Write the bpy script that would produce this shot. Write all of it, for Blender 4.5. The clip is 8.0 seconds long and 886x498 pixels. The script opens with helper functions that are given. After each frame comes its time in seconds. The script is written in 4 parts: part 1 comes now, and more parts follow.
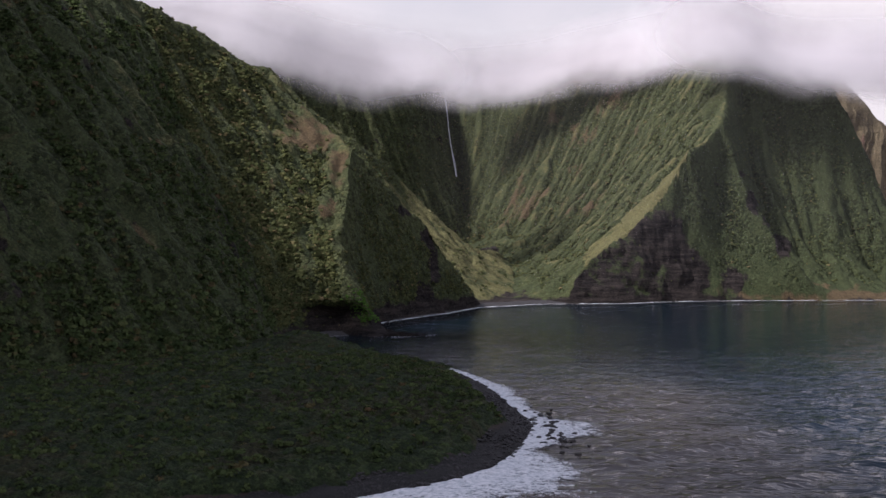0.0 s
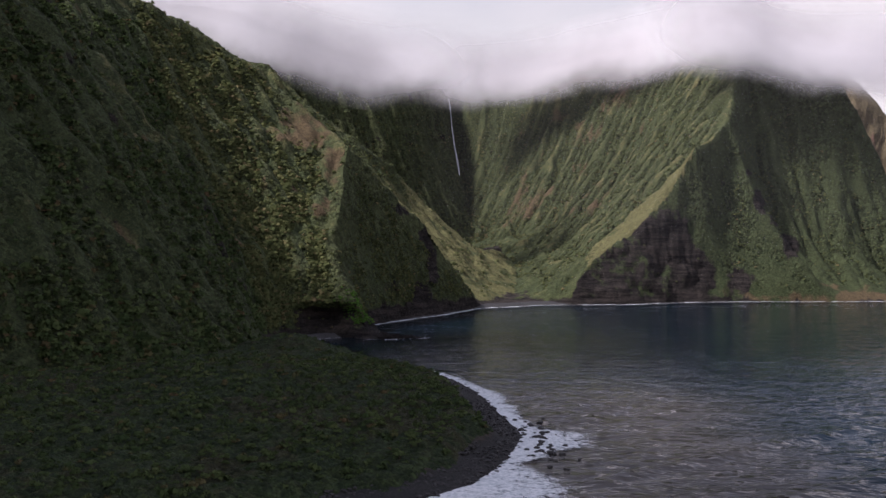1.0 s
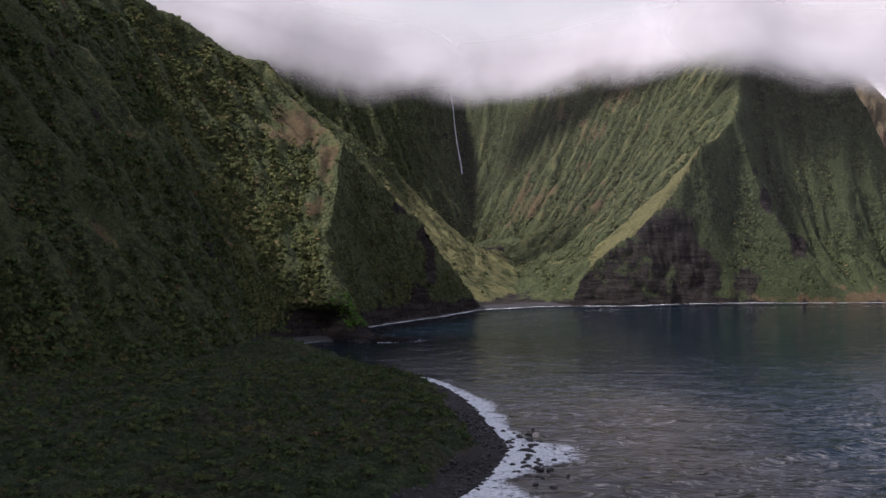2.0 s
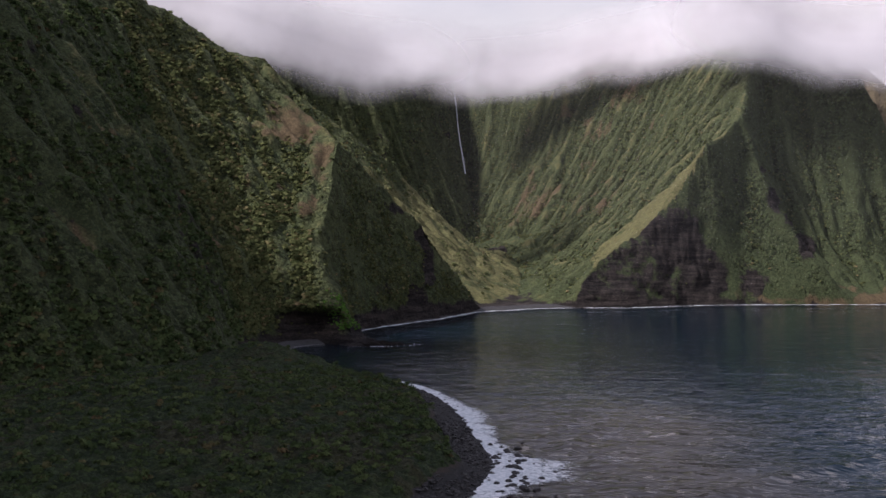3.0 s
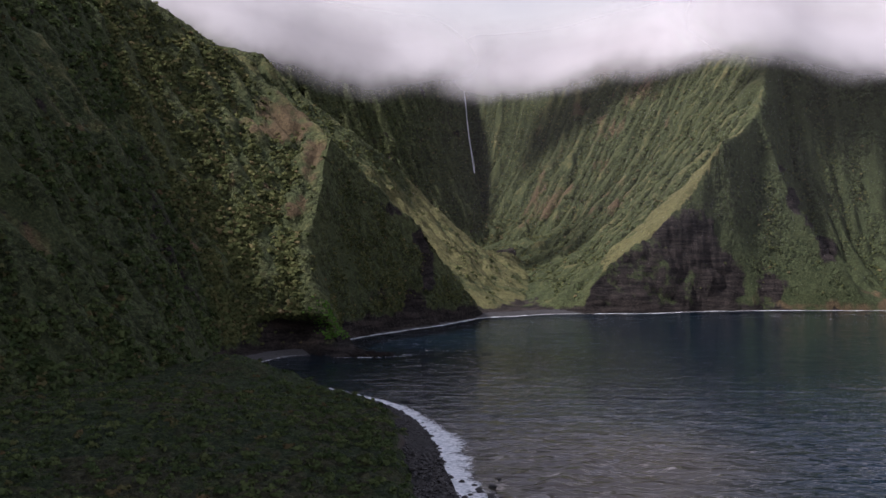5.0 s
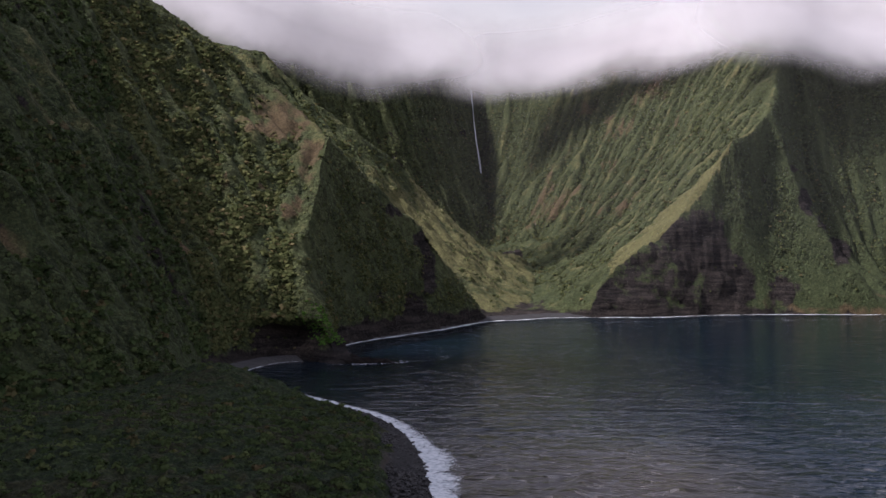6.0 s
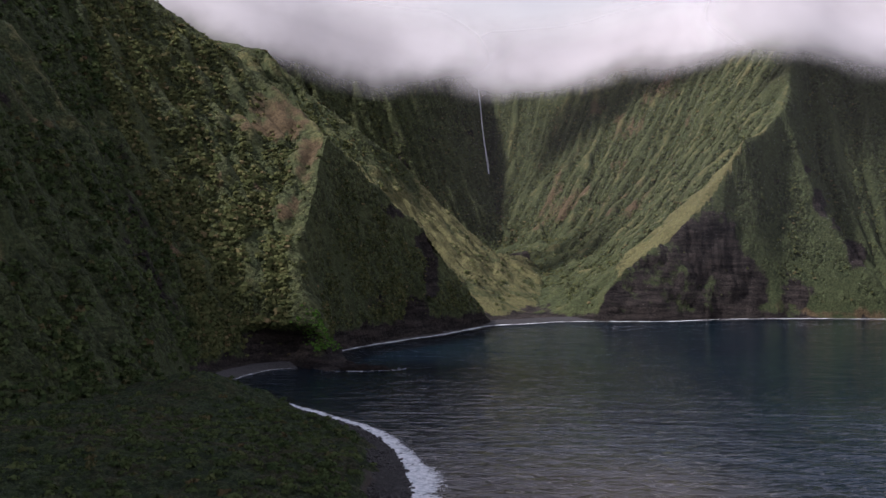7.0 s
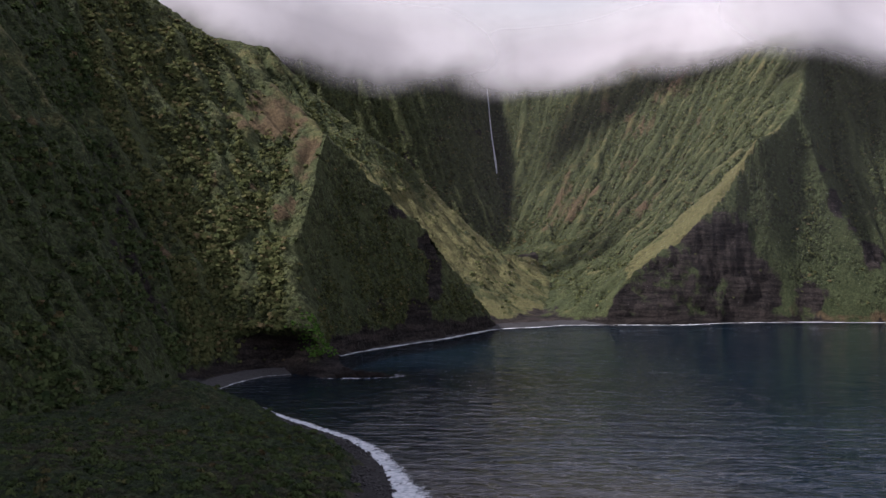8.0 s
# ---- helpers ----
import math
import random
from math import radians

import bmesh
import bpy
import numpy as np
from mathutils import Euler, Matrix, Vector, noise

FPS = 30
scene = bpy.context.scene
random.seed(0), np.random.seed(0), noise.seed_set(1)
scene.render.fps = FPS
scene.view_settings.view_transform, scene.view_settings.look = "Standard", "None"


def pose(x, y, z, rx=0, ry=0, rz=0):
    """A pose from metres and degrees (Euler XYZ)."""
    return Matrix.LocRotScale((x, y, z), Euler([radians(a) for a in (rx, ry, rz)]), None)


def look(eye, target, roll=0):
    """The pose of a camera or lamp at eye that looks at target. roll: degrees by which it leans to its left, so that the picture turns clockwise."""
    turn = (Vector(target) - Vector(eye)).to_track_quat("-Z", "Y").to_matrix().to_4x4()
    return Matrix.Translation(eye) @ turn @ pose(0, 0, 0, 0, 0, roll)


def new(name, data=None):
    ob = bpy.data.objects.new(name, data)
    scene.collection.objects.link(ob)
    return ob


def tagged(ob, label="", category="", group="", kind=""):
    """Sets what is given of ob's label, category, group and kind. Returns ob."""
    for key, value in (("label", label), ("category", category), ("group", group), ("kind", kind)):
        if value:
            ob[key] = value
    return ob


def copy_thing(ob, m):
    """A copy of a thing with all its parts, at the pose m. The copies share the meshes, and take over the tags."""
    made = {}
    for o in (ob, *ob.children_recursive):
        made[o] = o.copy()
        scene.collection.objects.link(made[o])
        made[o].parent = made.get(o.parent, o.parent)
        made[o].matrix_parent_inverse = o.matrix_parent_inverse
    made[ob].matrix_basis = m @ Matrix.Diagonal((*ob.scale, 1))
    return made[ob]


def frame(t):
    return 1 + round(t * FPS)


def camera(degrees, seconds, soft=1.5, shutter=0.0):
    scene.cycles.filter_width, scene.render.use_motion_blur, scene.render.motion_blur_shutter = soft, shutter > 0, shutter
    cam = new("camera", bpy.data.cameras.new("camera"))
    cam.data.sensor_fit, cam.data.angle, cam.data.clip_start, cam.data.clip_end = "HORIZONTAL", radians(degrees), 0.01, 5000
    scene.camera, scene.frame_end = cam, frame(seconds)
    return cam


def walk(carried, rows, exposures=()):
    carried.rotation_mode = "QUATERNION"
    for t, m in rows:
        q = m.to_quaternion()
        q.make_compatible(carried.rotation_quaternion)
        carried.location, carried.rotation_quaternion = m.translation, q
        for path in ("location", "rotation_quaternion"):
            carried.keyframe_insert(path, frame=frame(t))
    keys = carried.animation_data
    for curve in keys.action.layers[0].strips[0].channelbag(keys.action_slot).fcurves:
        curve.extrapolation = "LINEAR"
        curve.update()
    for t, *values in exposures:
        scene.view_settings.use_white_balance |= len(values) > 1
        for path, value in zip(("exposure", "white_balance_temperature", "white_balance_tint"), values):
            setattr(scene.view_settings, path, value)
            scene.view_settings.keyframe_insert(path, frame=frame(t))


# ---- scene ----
cam = camera(46.000, 8.0)
PATH = [
    (0, look((0.00, 0.00, 96.00), (0.01, 999.93, 84.45), -0.100)),
    (0.5, look((6.01, 15.10, 95.85), (1.93, 1015.02, 84.13), -0.074)),
    (1, look((11.87, 30.30, 95.77), (3.97, 1030.20, 83.87), -0.063)),
    (1.5, look((17.60, 45.59, 95.79), (6.02, 1045.45, 83.70), -0.061)),
    (2, look((23.19, 60.94, 95.91), (7.95, 1060.75, 83.66), -0.064)),
    (2.5, look((28.67, 76.35, 96.13), (9.69, 1076.10, 83.77), -0.067)),
    (3, look((34.02, 91.80, 96.46), (11.15, 1091.46, 84.04), -0.069)),
    (3.5, look((39.24, 107.28, 96.89), (12.28, 1106.84, 84.47), -0.066)),
    (4, look((44.33, 122.79, 97.41), (13.02, 1122.22, 85.05), -0.057)),
    (4.5, look((49.27, 138.32, 98.01), (13.34, 1137.60, 85.78), -0.042)),
    (5, look((54.05, 153.88, 98.67), (13.23, 1152.97, 86.63), -0.021)),
    (5.5, look((58.65, 169.46, 99.38), (12.67, 1168.33, 87.56), 0.005)),
    (6, look((63.04, 185.08, 100.11), (11.68, 1183.69, 88.54), 0.034)),
    (6.5, look((67.21, 200.74, 100.83), (10.28, 1199.05, 89.51), 0.064)),
    (7, look((71.11, 216.45, 101.51), (8.52, 1214.43, 90.43), 0.090)),
    (7.5, look((74.72, 232.23, 102.12), (6.44, 1229.84, 91.21), 0.108)),
    (8, look((78.00, 248.10, 102.60), (4.12, 1245.31, 91.78), 0.114)),
]
walk(cam, PATH)

# ---------------------------------------------------------------- light
SUN_AZ, SUN_EL = 251.0, 50.0          # degrees clockwise from +y, and above the horizon
world = bpy.data.worlds.new("world")
scene.world = world
world.use_nodes = True


def build_world():
    nt = world.node_tree
    nt.nodes.clear()
    out = nt.nodes.new("ShaderNodeOutputWorld")
    bg = nt.nodes.new("ShaderNodeBackground")
    sky = nt.nodes.new("ShaderNodeTexSky")
    sky.sky_type = "NISHITA"
    sky.sun_disc = False
    sky.sun_elevation, sky.sun_rotation = radians(SUN_EL), radians(SUN_AZ)
    sky.air_density, sky.dust_density = 1.0, 2.5
    dim = nt.nodes.new("ShaderNodeMixRGB")
    dim.blend_type = "MULTIPLY"
    dim.inputs[0].default_value = 1.0
    dim.inputs[2].default_value = (0.06, 0.06, 0.06, 1)
    nt.links.new(sky.outputs[0], dim.inputs[1])
    co = nt.nodes.new("ShaderNodeTexCoord")
    noi = nt.nodes.new("ShaderNodeTexNoise")
    noi.inputs["Scale"].default_value = 2.2
    noi.inputs["Detail"].default_value = 6
    nt.links.new(co.outputs["Generated"], noi.inputs["Vector"])
    ramp = nt.nodes.new("ShaderNodeValToRGB")
    ramp.color_ramp.elements[0].position, ramp.color_ramp.elements[1].position = 0.25, 0.55
    ramp.color_ramp.elements[0].color = (0.62, 0.62, 0.62, 1)
    ramp.color_ramp.elements[1].color = (1, 1, 1, 1)
    nt.links.new(noi.outputs[0], ramp.inputs[0])
    mix = nt.nodes.new("ShaderNodeMixRGB")
    nt.links.new(ramp.outputs[0], mix.inputs[0])
    nt.links.new(dim.outputs[0], mix.inputs[1])
    # overcast: thick and dark overhead, pale and bright towards the horizon
    sep = nt.nodes.new("ShaderNodeSeparateXYZ")
    nt.links.new(co.outputs["Generated"], sep.inputs[0])
    band = nt.nodes.new("ShaderNodeValToRGB")
    band.color_ramp.elements[0].position, band.color_ramp.elements[1].position = 0.20, 0.40
    band.color_ramp.elements[0].color = (0.50, 0.46, 0.50, 1)
    band.color_ramp.elements[1].color = (0.325, 0.330, 0.44, 1)
    nt.links.new(sep.outputs[2], band.inputs[0])
    nt.links.new(band.outputs[0], mix.inputs[2])
    nt.links.new(mix.outputs[0], bg.inputs[0])
    nt.links.new(bg.outputs[0], out.inputs[0])


build_world()
sun = new("sun", bpy.data.lights.new("sun", "SUN"))
sun.data.energy, sun.data.angle, sun.data.color = 3.25, radians(5.0), (1.0, 0.93, 0.99)
sun_dir = Vector((math.sin(radians(SUN_AZ)) * math.cos(radians(SUN_EL)),
                  math.cos(radians(SUN_AZ)) * math.cos(radians(SUN_EL)), math.sin(radians(SUN_EL))))
sun.matrix_world = look(sun_dir * 1000, (0, 0, 0))
scene.view_settings.exposure = 0.9


# ---------------------------------------------------------------- noise and meshes
rng = np.random.default_rng(7)


def lattice(ix, iy, iz, seed):
    h = (ix * 374761393 + iy * 668265263 + iz * 2147483647 + seed * 974634541) & 0xFFFFFFFF
    h = ((h ^ (h >> 13)) * 1274126177) & 0xFFFFFFFF
    h = ((h ^ (h >> 16)) * 2246822519) & 0xFFFFFFFF
    return ((h ^ (h >> 15)) & 0xFFFFFF) / float(0xFFFFFF)


def vnoise(p, seed=0):
    """Smooth value noise from -1 to 1 at points p (n, 3)."""
    q = np.floor(p).astype(np.int64)
    f = p - q
    f = f * f * f * (f * (f * 6 - 15) + 10)
    r = 0.0
    for dx in (0, 1):
        wx = f[:, 0] if dx else 1 - f[:, 0]
        for dy in (0, 1):
            wy = f[:, 1] if dy else 1 - f[:, 1]
            for dz in (0, 1):
                wz = f[:, 2] if dz else 1 - f[:, 2]
                r = r + wx * wy * wz * lattice(q[:, 0] + dx, q[:, 1] + dy, q[:, 2] + dz, seed)
    return r * 2 - 1


def fbm(p, octaves=4, seed=0, gain=0.5):
    r, a = 0.0, 1.0
    for k in range(octaves):
        r = r + a * vnoise(p * (2.03 ** k) + 17.3 * k, seed + k)
        a *= gain
    return r


def cells(p, size, seed=0):
    """Distance to the nearest of scattered centres, in units of size, and that centre's own random number."""
    p = p / size
    q = np.floor(p).astype(np.int64)
    best = np.full(len(p), 9.0)
    own = np.zeros(len(p))
    for dx in (-1, 0, 1):
        for dy in (-1, 0, 1):
            for dz in (-1, 0, 1):
                c = (q[:, 0] + dx, q[:, 1] + dy, q[:, 2] + dz)
                w = 0.0
                for k in range(3):
                    w = w + (c[k] + lattice(*c, seed + 11 * k) - p[:, k]) ** 2
                near = w < best
                best = np.where(near, w, best)
                own = np.where(near, lattice(*c, seed + 77), own)
    return np.sqrt(best), own


def canopy(p, size, seed=0):
    """Height from 0 to 1 of a closed canopy of rounded crowns, and each crown's tint."""
    d, own = cells(p, size, seed)
    d2, _ = cells(p, size * 0.42, seed + 5)
    h = np.sqrt(np.clip(1 - (d / 0.95) ** 2, 0, 1)) * (0.6 + 0.5 * own)
    return h + 0.28 * np.sqrt(np.clip(1 - d2 ** 2, 0, 1)), own


def spline(pts, n):
    """Catmull-Rom through pts (k, 3), n points evenly in its parameter."""
    p = np.asarray(pts, float)
    p = np.concatenate([[2 * p[0] - p[1]], p, [2 * p[-1] - p[-2]]])
    u = np.linspace(0, len(p) - 3 - 1e-9, n)
    i = u.astype(int)
    t = (u - i)[:, None] if p.ndim == 2 else (u - i)[:, None, None]
    a, b, c, d = p[i], p[i + 1], p[i + 2], p[i + 3]
    return 0.5 * (2 * b + (c - a) * t + (2 * a - 5 * b + 4 * c - d) * t * t + (3 * b - a - 3 * c + d) * t ** 3)


def loft(sections, nu, nv, back=0.0):
    """A grid (nu, nv, 3) from sections that run from the foot to the crest; back: how far the ground falls again behind the crest."""
    rows = []
    falls = back if isinstance(back, list) else [back] * len(sections)
    for s, fall in zip(sections, falls):
        s = [np.array(q, float) for q in s]
        if max(falls) > 0:
            d = s[-1] - s[0]
            d[2] = 0
            d = d / (np.linalg.norm(d) + 1e-6)
            h = max(s[-1][2], 5)
            s.append(s[-1] + d * (h * fall * 0.35 + 1) - np.array([0, 0, h * 0.12 if fall else 2]))
            s.append(s[-1] + d * (h * fall + 1) - np.array([0, 0, h * 0.7 if fall else 4]))
        rows.append(spline(s, nv))
    return spline(np.array(rows), nu)


def normals(g):
    a = np.gradient(g, axis=0)
    b = np.gradient(g, axis=1)
    n = np.cross(a, b)
    n /= np.linalg.norm(n, axis=2, keepdims=True) + 1e-9
    return np.where(n[..., 2:3] < -0.05, -n, n)


def erode(g, ribs=8.0, rib_len=26.0, rough=4.0, seed=0):
    """Gullies that run down the slope, and rough relief, laid on a lofted grid."""
    nu, nv, _ = g.shape
    n = normals(g)
    mid = g[:, nv // 3]
    s = np.concatenate([[0], np.cumsum(np.linalg.norm(np.diff(mid, axis=0), axis=1))])
    v = np.concatenate([[0], np.cumsum(np.linalg.norm(np.diff(g[nu // 2], axis=0), axis=1))])
    S, V = np.meshgrid(s, v, indexing="ij")
    flat = g.reshape(-1, 3)
    warp = fbm(flat / 90.0, 3, seed + 40).reshape(nu, nv) * 8
    q = np.stack([(S + warp) / rib_len, V / 240.0, np.zeros_like(S)], -1).reshape(-1, 3)
    r1 = 1 - 2 * np.abs(vnoise(q, seed + 1))
    r2 = 1 - 2 * np.abs(vnoise(q * np.array([2.3, 2.0, 1]) + 5, seed + 2))
    d = ribs * (r1 * 0.7 + r2 * 0.4)
    d = d + rough * fbm(flat / 38.0, 5, seed + 3, 0.55)
    tall = np.clip(g[..., 2].max(axis=1) / 150.0, 0.12, 1)[:, None]
    crest = 1 - 0.75 * np.exp(-((np.linspace(0, 1, nv) - 0.6) / 0.06) ** 2)[None]
    fade = (np.clip(V / 70.0, 0.15, 1) * tall * crest).reshape(-1)
    slope = np.clip(1.15 - np.abs(n[..., 2].reshape(-1)), 0.2, 1)
    d = (d * fade * slope).reshape(nu, nv)
    return g + n * d[..., None]


def grid_mesh(name, g, mats, smooth=True, flags=None):
    nu, nv, _ = g.shape
    idx = np.arange(nu * nv).reshape(nu, nv)
    f = np.stack([idx[:-1, :-1], idx[1:, :-1], idx[1:, 1:], idx[:-1, 1:]], -1).reshape(-1, 4)
    return raw_mesh(name, g.reshape(-1, 3), f, mats, smooth, flags)


def raw_mesh(name, verts, faces, mats, smooth=True, flags=None):
    me = bpy.data.meshes.new(name)
    k = faces.shape[1]
    me.vertices.add(len(verts))
    me.vertices.foreach_set("co", np.ascontiguousarray(verts, dtype=np.float32).ravel())
    me.loops.add(faces.size)
    me.loops.foreach_set("vertex_index", np.ascontiguousarray(faces, dtype=np.int32).ravel())
    me.polygons.add(len(faces))
    me.polygons.foreach_set("loop_start", np.arange(0, faces.size, k, dtype=np.int32))
    me.polygons.foreach_set("loop_total", np.full(len(faces), k, dtype=np.int32))
    me.polygons.foreach_set("use_smooth", np.full(len(faces), smooth))
    for key, val in (flags or {}).items():
        at = me.attributes.new(key, "FLOAT", "POINT")
        at.data.foreach_set("value", np.ascontiguousarray(val, dtype=np.float32).ravel())
    for m in mats:
        me.materials.append(m)
    me.update(calc_edges=True)
    me.validate()
    return me


def part(name, me, parent, label=""):
    ob = new(name, me)
    ob.parent = parent
    return tagged(ob, label)


# ---------------------------------------------------------------- materials
class Nodes:
    """Short hand for node trees."""

    def __init__(self, name):
        self.mat = bpy.data.materials.new(name)
        self.mat.use_nodes = True
        self.t = self.mat.node_tree
        self.t.nodes.clear()
        self.pos = self.t.nodes.new("ShaderNodeNewGeometry")

    def link(self, a, b):
        self.t.links.new(a, b)

    def put(self, sock, v):
        if hasattr(v, "default_value") or hasattr(v, "is_output"):
            self.link(v, sock)
        else:
            sock.default_value = v

    def noise(self, scale, detail=4, rough=0.55, stretch=(1, 1, 1), distort=0.0):
        m = self.t.nodes.new("ShaderNodeMapping")
        m.inputs["Scale"].default_value = stretch
        self.link(self.pos.outputs["Position"], m.inputs["Vector"])
        n = self.t.nodes.new("ShaderNodeTexNoise")
        n.inputs["Scale"].default_value = scale
        n.inputs["Detail"].default_value = detail
        n.inputs["Roughness"].default_value = rough
        n.inputs["Distortion"].default_value = distort
        self.link(m.outputs[0], n.inputs["Vector"])
        return n.outputs[0]

    def voronoi(self, scale):
        m = self.t.nodes.new("ShaderNodeTexVoronoi")
        m.inputs["Scale"].default_value = scale
        self.link(self.pos.outputs["Position"], m.inputs["Vector"])
        w = self.t.nodes.new("ShaderNodeSeparateColor")
        self.link(m.outputs["Color"], w.inputs[0])
        return m.outputs["Distance"], w.outputs[0]

    def ramp(self, v, lo, hi, a=0.0, b=1.0):
        r = self.t.nodes.new("ShaderNodeMapRange")
        r.interpolation_type = "SMOOTHSTEP"
        self.put(r.inputs[0], v)
        for k, x in zip((1, 2, 3, 4), (lo, hi, a, b)):
            r.inputs[k].default_value = x
        return r.outputs[0]

    def math(self, op, a, b=0.0):
        r = self.t.nodes.new("ShaderNodeMath")
        r.operation = op
        self.put(r.inputs[0], a)
        self.put(r.inputs[1], b)
        return r.outputs[0]

    def mix(self, f, a, b, kind="MIX"):
        r = self.t.nodes.new("ShaderNodeMixRGB")
        r.blend_type = kind
        self.put(r.inputs[0], f)
        self.put(r.inputs[1], a if not isinstance(a, tuple) else (*a, 1)[:4])
        self.put(r.inputs[2], b if not isinstance(b, tuple) else (*b, 1)[:4])
        return r.outputs[0]

    def axis(self, out, k):
        s = self.t.nodes.new("ShaderNodeSeparateXYZ")
        self.link(self.pos.outputs[out], s.inputs[0])
        return s.outputs[k]

    def attr(self, name):
        a = self.t.nodes.new("ShaderNodeAttribute")
        a.attribute_name = name
        return a.outputs["Fac"]

    def bump(self, h, strength=0.5, dist=1.0):
        b = self.t.nodes.new("ShaderNodeBump")
        b.inputs["Strength"].default_value = strength
        b.inputs["Distance"].default_value = dist
        self.put(b.inputs["Height"], h)
        return b.outputs[0]

    def finish(self, colour, rough=0.9, normal=None, spec=0.2, **more):
        p = self.t.nodes.new("ShaderNodeBsdfPrincipled")
        o = self.t.nodes.new("ShaderNodeOutputMaterial")
        self.put(p.inputs["Base Color"], colour if not isinstance(colour, tuple) else (*colour, 1)[:4])
        self.put(p.inputs["Roughness"], rough)
        p.inputs["Specular IOR Level"].default_value = spec
        if normal is not None:
            self.link(normal, p.inputs["Normal"])
        for k, v in more.items():
            self.put(p.inputs[k.replace("_", " ")], v)
        self.link(p.outputs[0], o.inputs[0])
        return self.mat


def slope_material(name, greens, grass, soil, rock, streak=(0.02, 0.02, 0.004)):
    """Cliff slopes: shrub greens, dry grass, bare soil streaks and dark basalt where the attribute 'rock' says so."""
    n = Nodes(name)
    big = n.noise(0.012, 5, 0.6)
    mid = n.noise(0.07, 5, 0.65)
    fine = n.noise(0.5, 4, 0.7)
    run = n.noise(1.0, 5, 0.6, streak, 0.6)
    bands = n.noise(1.0, 4, 0.6, (0.025, 0.025, 0.22), 0.5)
    c = n.mix(n.ramp(mid, 0.36, 0.62), greens[0], greens[1])
    c = n.mix(n.ramp(fine, 0.35, 0.7), c, greens[2])
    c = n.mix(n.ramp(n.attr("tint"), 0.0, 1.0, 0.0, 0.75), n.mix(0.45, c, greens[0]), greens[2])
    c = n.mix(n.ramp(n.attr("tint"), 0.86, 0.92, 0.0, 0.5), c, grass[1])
    g = n.math("ADD", n.math("ADD", n.attr("grass"), n.math("MULTIPLY", n.math("SUBTRACT", big, 0.5), 1.5)), n.math("MULTIPLY", n.math("SUBTRACT", mid, 0.5), 1.1))
    c = n.mix(n.ramp(g, 0.5, 0.85), c, n.mix(n.ramp(fine, 0.3, 0.7), grass[0], grass[1]))
    s = n.math("ADD", n.attr("soil"), n.math("MULTIPLY", n.math("SUBTRACT", run, 0.5), 2.2))
    c = n.mix(n.ramp(s, 0.55, 0.8), c, n.mix(n.ramp(fine, 0.35, 0.65), soil[0], soil[1]))
    r = n.math("ADD", n.attr("rock"), n.math("MULTIPLY", n.math("SUBTRACT", run, 0.5), 1.6))
    r = n.math("ADD", r, n.math("MULTIPLY", n.math("SUBTRACT", mid, 0.5), 1.4))
    c = n.mix(n.ramp(r, 0.5, 0.72), c, n.mix(n.ramp(n.math("ADD", n.math("MULTIPLY", bands, 0.6), n.math("MULTIPLY", fine, 0.4)), 0.38, 0.62), rock[0], rock[1]))
    # rounded crowns and tussocks, each with a tone of its own
    crowns = n.voronoi(0.28)
    tufts = n.voronoi(0.75)
    wood = n.ramp(n.attr("cover"), 0.08, 0.55)
    own = n.math("ADD", 1.0, n.math("MULTIPLY", n.math("ADD", wood, 0.25), n.ramp(crowns[1], 0.0, 1.0, -0.32, 0.32)))
    c = n.mix(1.0, c, n.math("MULTIPLY", own, n.ramp(tufts[1], 0.0, 1.0, 0.75, 1.25)), "MULTIPLY")
    bare = n.math("MULTIPLY", n.ramp(n.math("MAXIMUM", r, s), 0.5, 0.75, 1.0, 0.25), n.ramp(wood, 0.0, 1.0, 0.2, 1.0))
    h = n.math("ADD", n.math("MULTIPLY", mid, 1.6), n.math("MULTIPLY", fine, 1.0))
    h = n.math("SUBTRACT", h, n.math("MULTIPLY", bare, n.math("ADD", n.math("MULTIPLY", crowns[0], 1.2), n.math("MULTIPLY", tufts[0], 0.6))))
    return n.finish(c, 0.95, n.bump(h, 1.0, 2.4), 0.12)


ROCK = ((0.008, 0.007, 0.007), (0.040, 0.033, 0.029))
M_SLOPE = slope_material("mountain_slope", ((0.026, 0.037, 0.017), (0.046, 0.057, 0.025), (0.073, 0.081, 0.035)),
                         ((0.090, 0.096, 0.038), (0.122, 0.106, 0.050)), ((0.074, 0.055, 0.031), (0.096, 0.070, 0.039)), ROCK)
M_BROWN = slope_material("brown_slope", ((0.08, 0.075, 0.039), (0.12, 0.10, 0.056), (0.16, 0.12, 0.078)),
                         ((0.17, 0.14, 0.078), (0.20, 0.15, 0.090)), ((0.22, 0.13, 0.101), (0.18, 0.10, 0.078)), ROCK)


